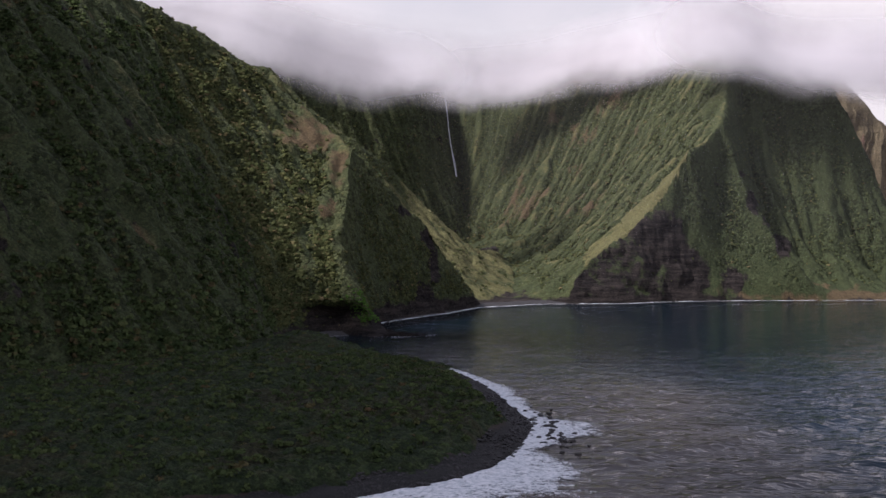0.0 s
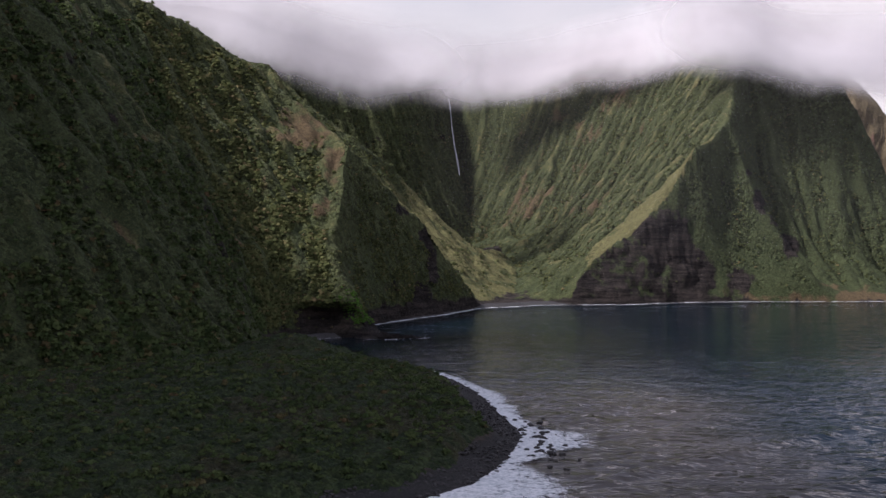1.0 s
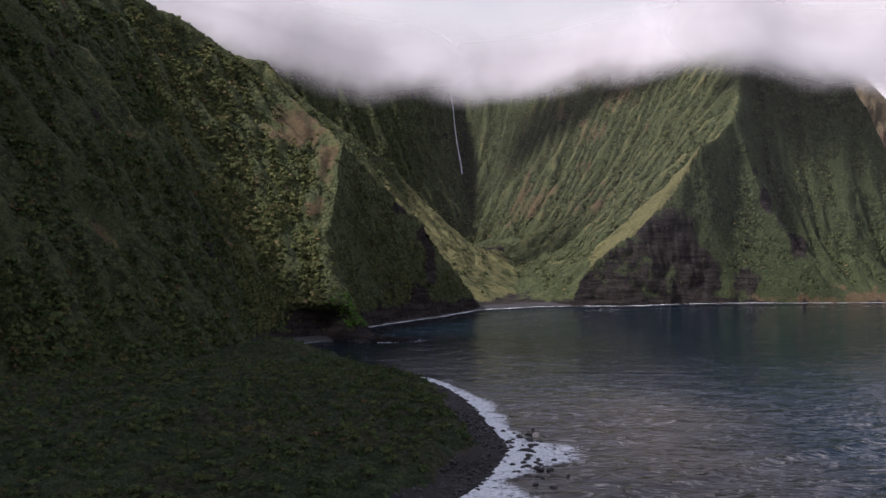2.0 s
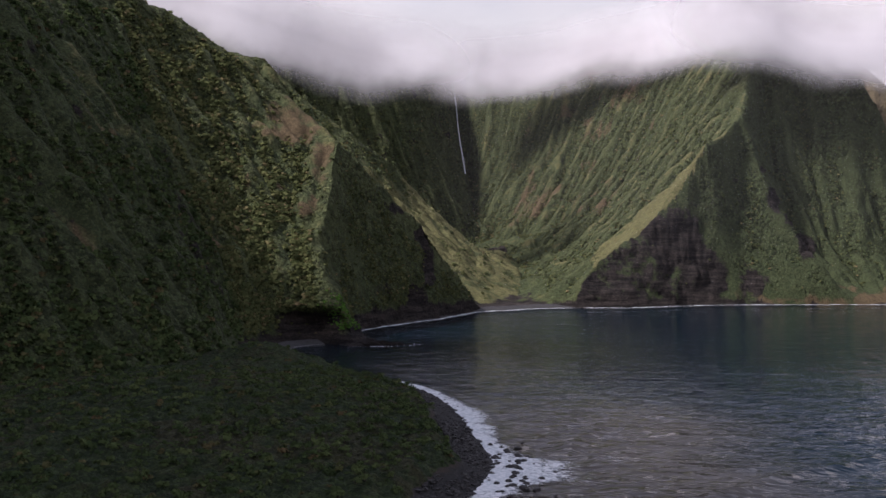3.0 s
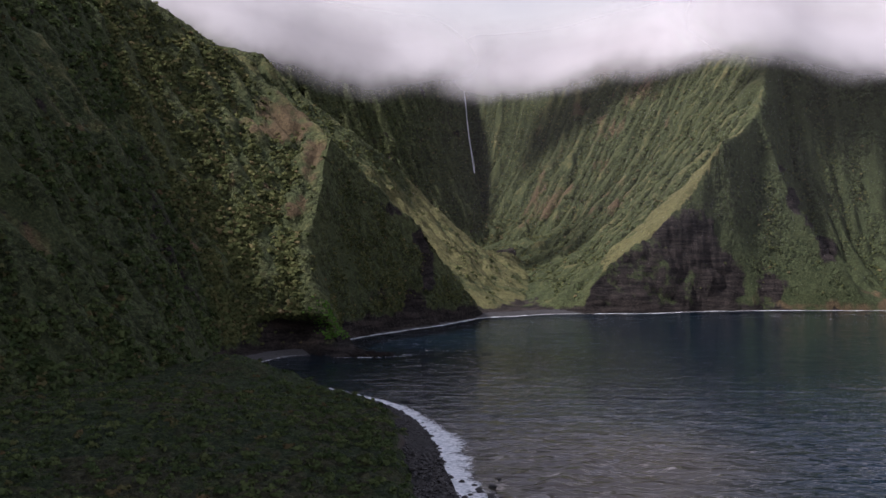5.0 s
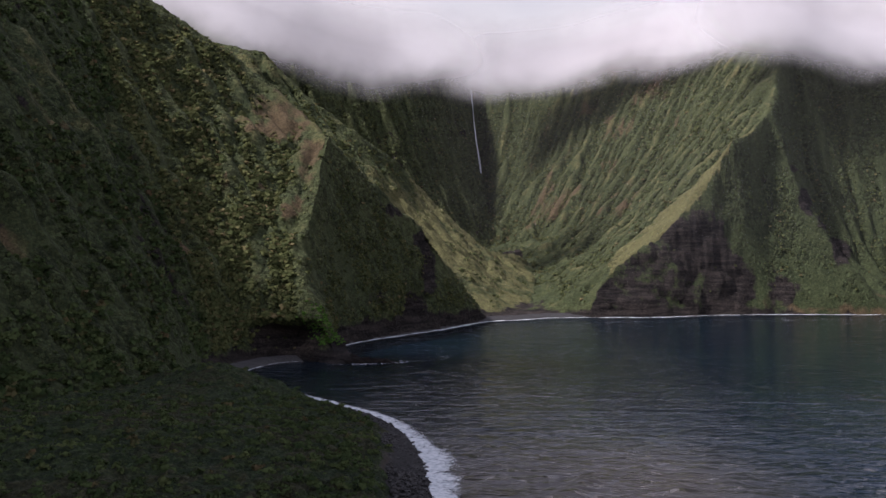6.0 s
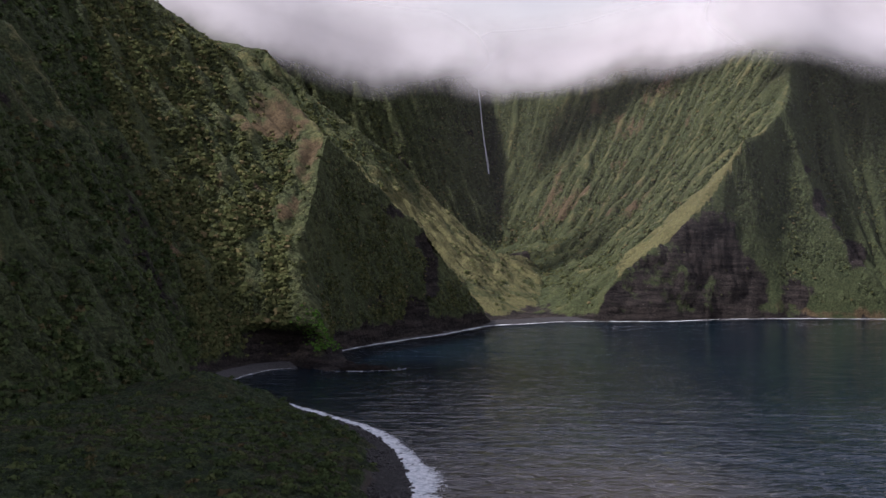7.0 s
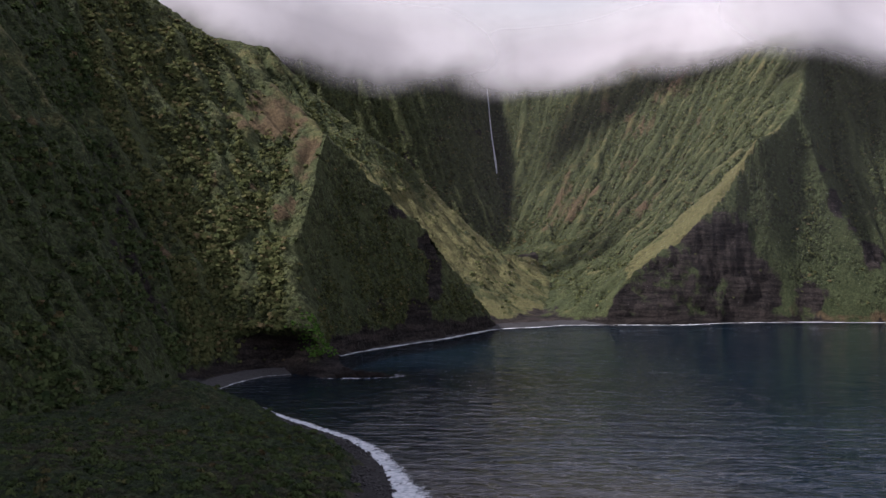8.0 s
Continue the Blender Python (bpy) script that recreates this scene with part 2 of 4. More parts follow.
def water_material():
    n = Nodes("sea_water")
    a = n.noise(0.030, 1, 0.4, (0.7, 1.3, 1), 0.4)
    b = n.noise(0.085, 1, 0.4, (0.5, 1.5, 1), 0.8)
    c = n.noise(0.22, 1, 0.4, (0.4, 1.5, 1), 0.9)
    h = n.math("ADD", n.math("ADD", n.math("MULTIPLY", a, 2.6), n.math("MULTIPLY", b, 2.4)), n.math("MULTIPLY", c, 1.15))
    x, y = n.axis("Position", 0), n.axis("Position", 1)
    wide = n.noise(0.006, 3)
    calm = n.ramp(n.math("ADD", y, n.math("MULTIPLY", wide, 300.0)), 620.0, 1150.0, 1.0, 0.25)
    h = n.math("MULTIPLY", h, calm)
    tint = n.mix(n.ramp(n.noise(0.004, 3), 0.35, 0.65), (0.002, 0.008, 0.015), (0.003, 0.011, 0.018))
    # silt stirred up along the stony shore
    silt = n.math("ADD", n.math("SUBTRACT", x, n.math("MULTIPLY", y, 0.10)), n.math("MULTIPLY", n.math("SUBTRACT", wide, 0.5), 160.0))
    silt = n.math("MULTIPLY", n.ramp(silt, 0.0, 165.0, 0.92, 0.0), n.ramp(y, 560.0, 800.0, 1.0, 0.0))
    tint = n.mix(silt, tint, (0.070, 0.061, 0.053))
    return n.finish(tint, 0.03, n.bump(h, 1.0, 1.0), 0.30, IOR=1.33)


def simple_rock():
    n = Nodes("beach_rock")
    f = n.noise(0.9, 4)
    c = n.mix(n.ramp(f, 0.3, 0.7), (0.012, 0.0115, 0.012), (0.045, 0.042, 0.041))
    return n.finish(c, 0.8, n.bump(n.noise(2.5, 4), 0.6, 0.3), 0.35)


def headland_soil():
    n = Nodes("headland_ground")
    f = n.noise(0.25, 5)
    z = n.axis("Position", 2)
    veg = n.mix(n.ramp(f, 0.35, 0.65), (0.010, 0.016, 0.006), (0.024, 0.030, 0.012))
    soil = n.mix(n.ramp(n.noise(0.5, 4), 0.35, 0.65), (0.040, 0.028, 0.020), (0.016, 0.014, 0.012))
    stone = n.mix(n.ramp(n.noise(1.2, 5), 0.3, 0.7), (0.006, 0.006, 0.006), (0.024, 0.023, 0.022))
    edge = n.math("ADD", z, n.math("MULTIPLY", n.math("SUBTRACT", f, 0.5), 5.0))
    c = n.mix(n.ramp(edge, 4.2, 5.4), stone, soil)
    c = n.mix(n.ramp(edge, 5.6, 8.0), c, veg)
    return n.finish(c, 0.9, n.bump(n.noise(1.5, 5), 0.7, 0.8), 0.25)


def lava_rock():
    n = Nodes("lava_rock")
    f = n.noise(0.35, 5)
    c = n.mix(n.ramp(f, 0.35, 0.65), (0.004, 0.004, 0.004), (0.015, 0.011, 0.009))
    return n.finish(c, 0.85, n.bump(n.noise(1.2, 5), 0.8, 0.6), 0.1)


M_WATER, M_STONE, M_HEAD, M_LAVA = water_material(), simple_rock(), headland_soil(), lava_rock()

# ---------------------------------------------------------------- landforms
# crests, spurs, gullies and shores of the mountains, as lines (x, y, height) over the plan
CRESTS = [
    [(-720, 860, 520), (-600, 940, 465), (-450, 1050, 412), (-380, 1130, 375), (-350, 1190, 368), (-300, 1270, 350), (-215, 1310, 290), (-150, 1290, 240), (-109, 1238, 203)],
    [(-109, 1238, 203), (-95, 1260, 185), (-68, 1300, 158), (-20, 1360, 105), (16, 1405, 52), (50, 1440, 4)],
    [(-109, 1238, 203), (-110, 1180, 158), (-109, 1135, 119), (-103, 1089, 72), (-82, 1035, 30)],
    [(-720, 1790, 470), (-560, 1760, 430), (-286, 1745, 382), (-220, 1742, 312), (-140, 1720, 250), (-87, 1820, 213), (-33, 1831, 154), (32, 1820, 94), (80, 1770, 44), (100, 1700, 22)],
    [(-720, 2010, 560), (-400, 1980, 520), (-240, 2150, 480), (-110, 2310, 470), (-50, 2420, 480), (20, 2490, 480), (116, 2450, 480), (200, 2400, 480), (310, 2350, 470), (420, 2200, 450), (500, 2010, 440), (512, 1830, 425)],
    [(610, 1850, 410), (540, 1850, 420), (512, 1830, 425), (487, 1780, 369), (468, 1730, 325), (450, 1681, 282), (412, 1636, 248), (376, 1602, 229), (352, 1588, 190), (331, 1577, 155), (278, 1553, 106), (222, 1532, 68), (190, 1505, 36), (176, 1484, 8)],
    [(450, 1681, 282), (460, 1668, 236), (476, 1630, 157), (500, 1605, 105), (528, 1585, 70), (556, 1567, 24)],
    [(610, 1850, 410), (662, 1830, 395), (715, 1815, 290), (768, 1800, 150), (850, 1740, 20)],
    [(640, 1838, 390), (652, 1790, 270), (645, 1745, 170), (636, 1690, 90)],
]
SLOPES = [
    [(-264, 621, 18), (-330, 690, 140), (-420, 780, 285), (-600, 940, 465)],
    [(-178, 725, 18), (-240, 800, 120), (-320, 900, 262), (-450, 1050, 412)],
    [(-148, 840, 16), (-205, 930, 110), (-275, 1015, 215), (-380, 1130, 375)],
    [(-150, 958, 0), (-185, 1010, 75), (-262, 1060, 190), (-350, 1190, 368)],
    [(-142, 1008, 0), (-170, 1050, 70), (-230, 1135, 186), (-300, 1270, 350)],
    [(-112, 1018, 8), (-140, 1085, 84), (-175, 1170, 170), (-215, 1310, 290)],
    [(-82, 1008, 16), (-105, 1075, 70), (-130, 1170, 150), (-150, 1290, 240)],
    [(-60, 1180, 0), (-75, 1200, 60), (-85, 1230, 115), (-95, 1260, 185)],
    [(-39, 1223, 0), (-48, 1245, 50), (-58, 1275, 104), (-68, 1300, 158)],
    [(0, 1293, 0), (-8, 1310, 40), (-14, 1335, 75), (-20, 1360, 105)],
    [(-290, 1480, 190), (-295, 1560, 270), (-290, 1650, 330), (-286, 1745, 382)],
    [(-150, 1470, 100), (-175, 1560, 180), (-195, 1640, 235), (-220, 1742, 312)],
    [(-60, 1480, 45), (-80, 1560, 110), (-105, 1630, 170), (-140, 1720, 245)],
    [(0, 1480, 10), (-30, 1570, 70), (-55, 1680, 130), (-87, 1820, 200)],
    [(45, 1500, 5), (30, 1590, 40), (4, 1710, 90), (-33, 1831, 143)],
    [(78, 1540, 6), (68, 1640, 24), (54, 1740, 52), (32, 1820, 88)],
    [(-120, 1960, 60), (-150, 2010, 150), (-190, 2070, 290), (-240, 2150, 480)],
    [(-10, 2080, 70), (-30, 2140, 140), (-60, 2220, 260), (-110, 2310, 470)],
    [(45, 2180, 75), (25, 2250, 160), (-10, 2330, 270), (-50, 2420, 480)],
    [(92, 2215, 92), (102, 2300, 190), (110, 2365, 270), (116, 2450, 480)],
    [(132, 2130, 80), (152, 2200, 160), (176, 2300, 285), (200, 2400, 480)],
    [(170, 1990, 65), (215, 2110, 130), (250, 2220, 255), (310, 2350, 470)],
    [(195, 1880, 58), (262, 1965, 118), (335, 2050, 215), (420, 2200, 450)],
    [(200, 1770, 48), (285, 1815, 125), (385, 1850, 250), (500, 2010, 460)],
    [(175, 1660, 32), (250, 1690, 95), (350, 1730, 205), (487, 1780, 369)],
    [(150, 1585, 14), (215, 1610, 68), (300, 1640, 145), (412, 1636, 248)],
    [(132, 1545, 6), (180, 1560, 45), (250, 1575, 100), (352, 1588, 190)],
    [(118, 1510, 3), (150, 1520, 28), (195, 1532, 52), (278, 1553, 106)],
    [(215, 1490, 0), (216, 1500, 22), (218, 1515, 45), (222, 1532, 68)],
    [(265, 1497, 0), (268, 1515, 32), (272, 1535, 68), (278, 1553, 106)],
    [(310, 1515, 0), (320, 1545, 50), (326, 1560, 95), (331, 1577, 155)],
    [(350, 1535, 0), (360, 1565, 60), (368, 1585, 130), (376, 1602, 229)],
    [(420, 1552, 0), (428, 1590, 55), (440, 1630, 140), (450, 1681, 282)],
]
STREAMS = [
    [(20, 2480, 440), (24, 2462, 330), (28, 2440, 250), (50, 2320, 170), (62, 2230, 92), (102, 2100, 75), (122, 1950, 54), (125, 1800, 28), (113, 1650, 11), (97, 1500, 3), (95, 1450, 0)],
    [(-720, 1540, 330), (-500, 1520, 260), (-290, 1480, 185), (-150, 1470, 98), (-60, 1478, 44), (10, 1478, 8), (60, 1462, 1)],
    [(-720, 1880, 300), (-330, 1850, 110), (-120, 1955, 60), (-10, 2078, 70), (45, 2178, 74), (62, 2230, 92)],
    [(578, 1850, 380), (581, 1800, 270), (585, 1745, 165), (592, 1690, 75), (606, 1640, 38), (615, 1556, 1)],
    [(520, 1830, 400), (515, 1770, 270), (520, 1710, 150), (540, 1650, 60), (570, 1600, 20)],
    [(680, 1750, 120), (700, 1690, 26), (705, 1556, 1)],
    [(600, 1990, 300), (700, 1930, 60), (780, 1880, -6), (930, 1850, -10)],
]
FAR_SHORE = [(-76, 1136), (-60, 1180), (-39, 1223), (-1, 1293), (30, 1368), (52, 1412), (97, 1442), (130, 1472), (185, 1482), (263, 1490),
             (336, 1526), (428, 1546), (515, 1549), (654, 1554), (800, 1556)]
EDGES = [
    [(-420, 500, 14), (-264, 621, 18), (-178, 725, 18), (-148, 840, 16), (-150, 958, 0), (-142, 1004, 0), (-112, 1012, 2), (-60, 1004, 2), (-46, 1012, 1), (-62, 1060, 0), (-76, 1120, 0)]
    + [(x, y, -2) for x, y in FAR_SHORE] + [(850, 1565, 0)],
    [(-380, 480, -9), (-220, 620, -9), (-140, 720, -9), (-112, 850, -9), (-120, 950, -9), (-112, 990, -9), (-50, 985, -9), (-25, 1010, -9), (-42, 1060, -9), (-52, 1120, -9),
     (-38, 1176, -9), (-18, 1215, -9), (20, 1285, -9), (50, 1355, -9), (72, 1395, -9), (110, 1422, -9), (140, 1452, -9), (190, 1460, -9), (268, 1468, -9), (345, 1503, -9),
     (430, 1523, -9), (515, 1526, -9), (654, 1531, -9), (930, 1540, -9)],
    [(-720, 520, 330), (-560, 520, 140), (-420, 500, 14)],
    [(-720, 520, 330), (-720, 860, 520)],
    [(-720, 2250, 600), (-300, 2400, 500), (0, 2556, 500), (400, 2556, 500), (640, 2400, 400), (928, 2200, -10)],
    [(-300, 520, -9), (928, 520, -9), (928, 1900, -10), (928, 2200, -10)],
]
FAR_CLIFF = [
    ((640, 1950, 120), (660, 2000, 250), (680, 2030, 360), (700, 2060, 460)),
    ((740, 1920, 10), (755, 1960, 140), (770, 2000, 270), (792, 2060, 392)),
    ((820, 1900, -1), (835, 1950, 100), (855, 2000, 190), (882, 2060, 298)),
    ((930, 1900, -1), (950, 1950, 60), (970, 2000, 110), (1000, 2070, 180)),
    ((1060, 1920, -1), (1070, 1970, 20), (1080, 2010, 40), (1120, 2060, 60)),
]
X0, X1, Y0, Y1, STEP = -720.0, 930.0, 520.0, 2560.0, 6.0


def blur(a, s):
    """Gaussian blur of a plan grid, s in cells."""
    k = int(3 * s + 1)
    w = np.exp(-0.5 * (np.arange(-k, k + 1) / s) ** 2)
    w /= w.sum()
    for axis in (0, 1):
        pad = [(0, 0), (0, 0)]
        pad[axis] = (k, k)
        b = np.pad(a, pad, mode="edge")
        n = a.shape[axis]
        a = sum(w[i] * (b[i:i + n] if axis == 0 else b[:, i:i + n]) for i in range(2 * k + 1))
    return a


def trace(lines, gap=2.0):
    """Points along polylines, evenly about gap metres apart."""
    pts = []
    for line in lines:
        q = np.array(line, float)
        for a, b in zip(q[:-1], q[1:]):
            m = max(2, int(np.linalg.norm((b - a)[:2]) / gap))
            pts.append(a + (b - a) * np.linspace(0, 1, m)[:, None])
    return np.concatenate(pts)


def stretch_to(a, shape):
    """Bilinear resampling of a grid."""
    u, v = np.linspace(0, a.shape[0] - 1.001, shape[0]), np.linspace(0, a.shape[1] - 1.001, shape[1])
    i, j = u.astype(int), v.astype(int)
    fu, fv = (u - i)[:, None], (v - j)[None]
    return (a[i][:, j] * (1 - fu) + a[i + 1][:, j] * fu) * (1 - fv) + (a[i][:, j + 1] * (1 - fu) + a[i + 1][:, j + 1] * fu) * fv


def stamp(pts, shape, step):
    """Mean height of the points in each cell, and where there are any."""
    i = np.clip(((pts[:, 0] - X0) / step + 0.5).astype(int), 0, shape[0] - 1)
    j = np.clip(((pts[:, 1] - Y0) / step + 0.5).astype(int), 0, shape[1] - 1)
    k = i * shape[1] + j
    n = np.bincount(k, minlength=shape[0] * shape[1])
    z = np.bincount(k, pts[:, 2], minlength=shape[0] * shape[1])
    return (z / np.maximum(n, 1)).reshape(shape), (n > 0).reshape(shape)


def membrane(pts):
    """A tight skin over the plan, hung on the points."""
    z = None
    for f in (16, 8, 4, 2, 1):
        step = STEP * f
        shape = (int((X1 - X0) / step) + 1, int((Y1 - Y0) / step) + 1)
        h, has = stamp(pts, shape, step)
        z = np.full(shape, 100.0) if z is None else stretch_to(z, shape)
        for _ in range(160):
            z = np.where(has, h, z)
            p = np.pad(z, 1, mode="edge")
            z = 0.25 * (p[2:, 1:-1] + p[:-2, 1:-1] + p[1:-1, 2:] + p[1:-1, :-2])
        z = np.where(has, h, z)
    return z


def downhill(z):
    """For each cell its lowest neighbour, the drop to it per metre, and the area that drains through."""
    n, m = z.shape
    p = np.pad(z, 1, mode="constant", constant_values=1e6)
    best, rec = np.zeros((n, m)), np.arange(n * m).reshape(n, m)
    for di in (-1, 0, 1):
        for dj in (-1, 0, 1):
            if di or dj:
                d = (z - p[1 + di:1 + di + n, 1 + dj:1 + dj + m]) / (STEP * math.hypot(di, dj))
                up = d > best
                best = np.where(up, d, best)
                rec = np.where(up, np.arange(n * m).reshape(n, m) + di * m + dj, rec)
    rec = rec.ravel()
    own = np.arange(n * m)
    sink = n * m
    to = np.append(np.where(rec == own, sink, rec), sink)
    acc = np.append(np.ones(n * m), 0.0)
    for _ in range(9):
        add = np.bincount(to, acc, minlength=sink + 1)
        add[sink] = 0
        acc = acc + add
        to = to[to]
    return rec, best, acc[:-1].reshape(n, m)


def rain(z, crest, soft, rounds=48):
    """Running water cuts gullies into the slopes; gives the ground and the area drained by each cell."""
    start = z.copy()
    flat = np.stack(np.meshgrid(np.arange(z.shape[0]), np.arange(z.shape[1]), indexing="ij") + [np.zeros(z.shape)], -1).reshape(-1, 3) * STEP
    tall = np.clip((start - 4) / 60, 0, 1)
    z = z + 8.0 * fbm(flat / 30.0, 3, 71, 0.7).reshape(z.shape) * tall * (1 - 0.8 * crest) * np.clip(soft + 0.2, 0, 1)
    cap = 34.0 * tall * (1 - 0.9 * crest) * soft
    for k in range(rounds):
        rec, slope, area = downhill(z)
        cut = 0.16 * np.clip(area - 2.5, 0, 90.0) ** 0.55 * np.clip(slope, 0, 2.0)
        drop = z - z.ravel()[rec].reshape(z.shape)
        z = np.maximum(z - np.minimum(cut, 0.6 * drop), start - cap)
        p = np.pad(z, 1, mode="edge")
        z = z + 0.045 * (0.25 * (p[2:, 1:-1] + p[:-2, 1:-1] + p[1:-1, 2:] + p[1:-1, :-2]) - z) * (start > 2)
    # what was cut away in all is given back on the ribs, so that the slopes keep their place
    lost = blur(start - z, 4.0) * (1 - crest)
    return z + 0.7 * lost, downhill(z)[2]


def inside(x, y, poly):
    """Which points of the plan lie in a polygon."""
    r = np.zeros(x.shape, bool)
    for (xa, ya), (xb, yb) in zip(poly, poly[1:] + poly[:1]):
        if ya != yb:
            r ^= ((ya > y) != (yb > y)) & (x < (xb - xa) * (y - ya) / (yb - ya) + xa)
    return r


def line_weight(lines, shape, step, reach):
    """1 on the lines, falling to 0 about reach metres away."""
    has = stamp(trace(lines, 1.5), shape, step)[1]
    return np.clip(blur(has.astype(float), reach / step / 1.6) * reach / step * 1.7, 0, 1)


def spots(x, y, z, rows):
    """Soft patches round (x, height) centres with radii (rx, rz)."""
    r = np.zeros(x.shape)
    for cx, cz, rx, rz, s in rows:
        r = np.maximum(r, s * np.exp(-((x - cx) / rx) ** 2 - ((z - cz) / rz) ** 2))
    return r


def zeros(g):
    return np.zeros(g.shape[:2])


def landform(name, g, mat, label, rock=None, grass=None, soil=None, tint=None):
    fl = {"tint": zeros(g) + 0.5 if tint is None else tint, "rock": zeros(g) if rock is None else rock, "grass": zeros(g) if grass is None else grass, "soil": zeros(g) if soil is None else soil, "cover": zeros(g) + 0.2}
    ob = new(name, grid_mesh(name, g, [mat], False, fl))
    return tagged(ob, label, "cliff", kind="structure")


def slope_face(name, sel, G, flags, mat, label):
    """One landform out of the ground: the cells picked by sel."""
    n, m = G.shape[:2]
    idx = np.arange(n * m).reshape(n, m)
    f = np.stack([idx[:-1, :-1], idx[1:, :-1], idx[1:, 1:], idx[:-1, 1:]], -1)[sel]
    used, inv = np.unique(f.ravel(), return_inverse=True)
    fl = {k: v.ravel()[used] for k, v in flags.items()}
    ob = new(name, raw_mesh(name, G.reshape(-1, 3)[used], inv.reshape(-1, 4), [mat], True, fl))
    return tagged(ob, label, "cliff", kind="structure")


def build_landforms():
    hard = trace(CRESTS + STREAMS + EDGES)
    z = membrane(np.concatenate([hard, trace(SLOPES)]))
    keep = line_weight(CRESTS + STREAMS + EDGES, z.shape, STEP, 14.0)
    z = keep * z + (1 - keep) * blur(z, 2.2)
    x, y = np.meshgrid(np.linspace(X0, X1, z.shape[0]), np.linspace(Y0, Y1, z.shape[1]), indexing="ij")
    soft = np.where((y < 1475) & (x < 80), 0.5, 1.0)
    soft = np.where(inside(x, y, [(-30, 990), (-103, 1089), (-109, 1135), (-109, 1238), (-68, 1302), (16, 1408), (90, 1446), (90, 1400), (0, 1200)]), 0.12, soft)
    soft = np.where(inside(x, y, [(170, 1460), (222, 1532), (331, 1577), (376, 1602), (450, 1681), (500, 1605), (560, 1560), (560, 1500)]), 0.16, soft)
    soft = np.where((x > 450) & (y < 1900), np.minimum(soft, 0.65), soft)
    soft = np.where((y > 1475) & (x > 80) & (soft > 0.9), 0.72, soft)
    soft = np.where(inside(x, y, [(-300, 1475), (40, 1475), (90, 1440), (112, 1650), (124, 1800), (20, 1860), (-200, 1860)]), 0.35, soft)
    soft = np.minimum(soft, 1 - 0.9 * line_weight([[(195, 1540, 0), (270, 1575, 0), (325, 1600, 0), (365, 1622, 0)]], z.shape, STEP, 26.0))
    z, area = rain(z, line_weight(CRESTS, z.shape, STEP, 16.0), blur(soft, 2.0))
    z = z - 6.0 * np.clip(1 - z / 12, 0, 1) * (y > 1080)
    n, m = z.shape[0] * 2 - 1, z.shape[1] * 2 - 1
    sharp = stretch_to(z, (n, m))
    z = 0.6 * sharp + 0.4 * blur(sharp, 0.8)
    wet = np.clip(np.log(blur(stretch_to(area, (n, m)), 0.8)) / 4.0, 0, 1)
    X, Y = np.meshgrid(np.linspace(X0, X1, n), np.linspace(Y0, Y1, m), indexing="ij")
    G = np.stack([X, Y, z], -1)
    flat = G.reshape(-1, 3)
    rib = z - blur(z, 5.0)
    rib = np.clip(rib / 7.0, -1, 1)
    nrm = normals(G)
    nrm = np.where(nrm[..., 2:] < 0, -nrm, nrm)
    steep = np.clip((0.62 - nrm[..., 2]) / 0.25, 0, 1)

    # which landform each place belongs to
    near = inside(X, Y, [(-720, 500), (-200, 500), (-130, 720), (-125, 900), (-150, 955), (-185, 1010), (-262, 1075), (-350, 1195), (-720, 1300)])
    flank = inside(X, Y, [(-30, 990), (-82, 1035), (-103, 1089), (-109, 1135), (-110, 1180), (-109, 1238), (-95, 1262), (-68, 1302), (-20, 1362), (16, 1408), (52, 1446), (90, 1400), (0, 1200)])
    spur = inside(X, Y, [(-720, 1100), (-262, 1000), (-150, 900), (0, 960), (0, 1400), (60, 1446), (10, 1478), (-150, 1470), (-720, 1540)]) & ~near & ~flank
    ridge = inside(X, Y, [(-720, 1540), (-150, 1470), (10, 1478), (70, 1445), (97, 1440), (112, 1650), (124, 1800), (121, 1950), (60, 2060), (-60, 2000), (-120, 1955), (-330, 1850), (-720, 1880)])
    head = inside(X, Y, [(-720, 1880), (-330, 1850), (-120, 1955), (-60, 2000), (60, 2060), (102, 2100), (72, 2230), (60, 2330), (45, 2440), (40, 2600), (-720, 2600)])
    crest = [(97, 1440), (176, 1480), (190, 1505), (222, 1532), (278, 1553), (331, 1577), (352, 1588), (376, 1602), (412, 1636), (450, 1681), (468, 1730), (487, 1780), (512, 1830)]
    side = inside(X, Y, crest + [(500, 2010), (600, 2200), (400, 2600), (40, 2600), (45, 2440), (60, 2330), (72, 2230), (102, 2100), (121, 1950), (124, 1800), (112, 1650)])
    sea_face = ~(near | flank | spur | ridge | head | side)

    low = np.clip(1 - (z - 3) / 14, 0, 1) * (Y > 880)
    big = fbm(flat / 60.0, 4, 301).reshape(n, m)
    mid = fbm(flat / 21.0, 4, 302, 0.6).reshape(n, m)
    # dry grass and bare ground near the spur's edge and down its nose, clearings on the near cliff
    brown = spots(X, Y, z, ((-158, 226, 56, 38, 1.15), (-122, 178, 20, 42, 0.95), (-128, 126, 15, 24, 0.85), (-203, 92, 18, 9, 1.0), (-186, 150, 8, 34, 0.45), (-150, 145, 22, 9, 0.6)))
    brown = np.where(spur, np.clip(brown + 0.25 * mid * (brown > 0.2), 0, 1), 0)
    dry = np.where(near, np.clip((fbm(flat / np.array([75.0, 75.0, 110.0]), 3, 330).reshape(n, m) - 0.22) / 0.2, 0, 1), 0)
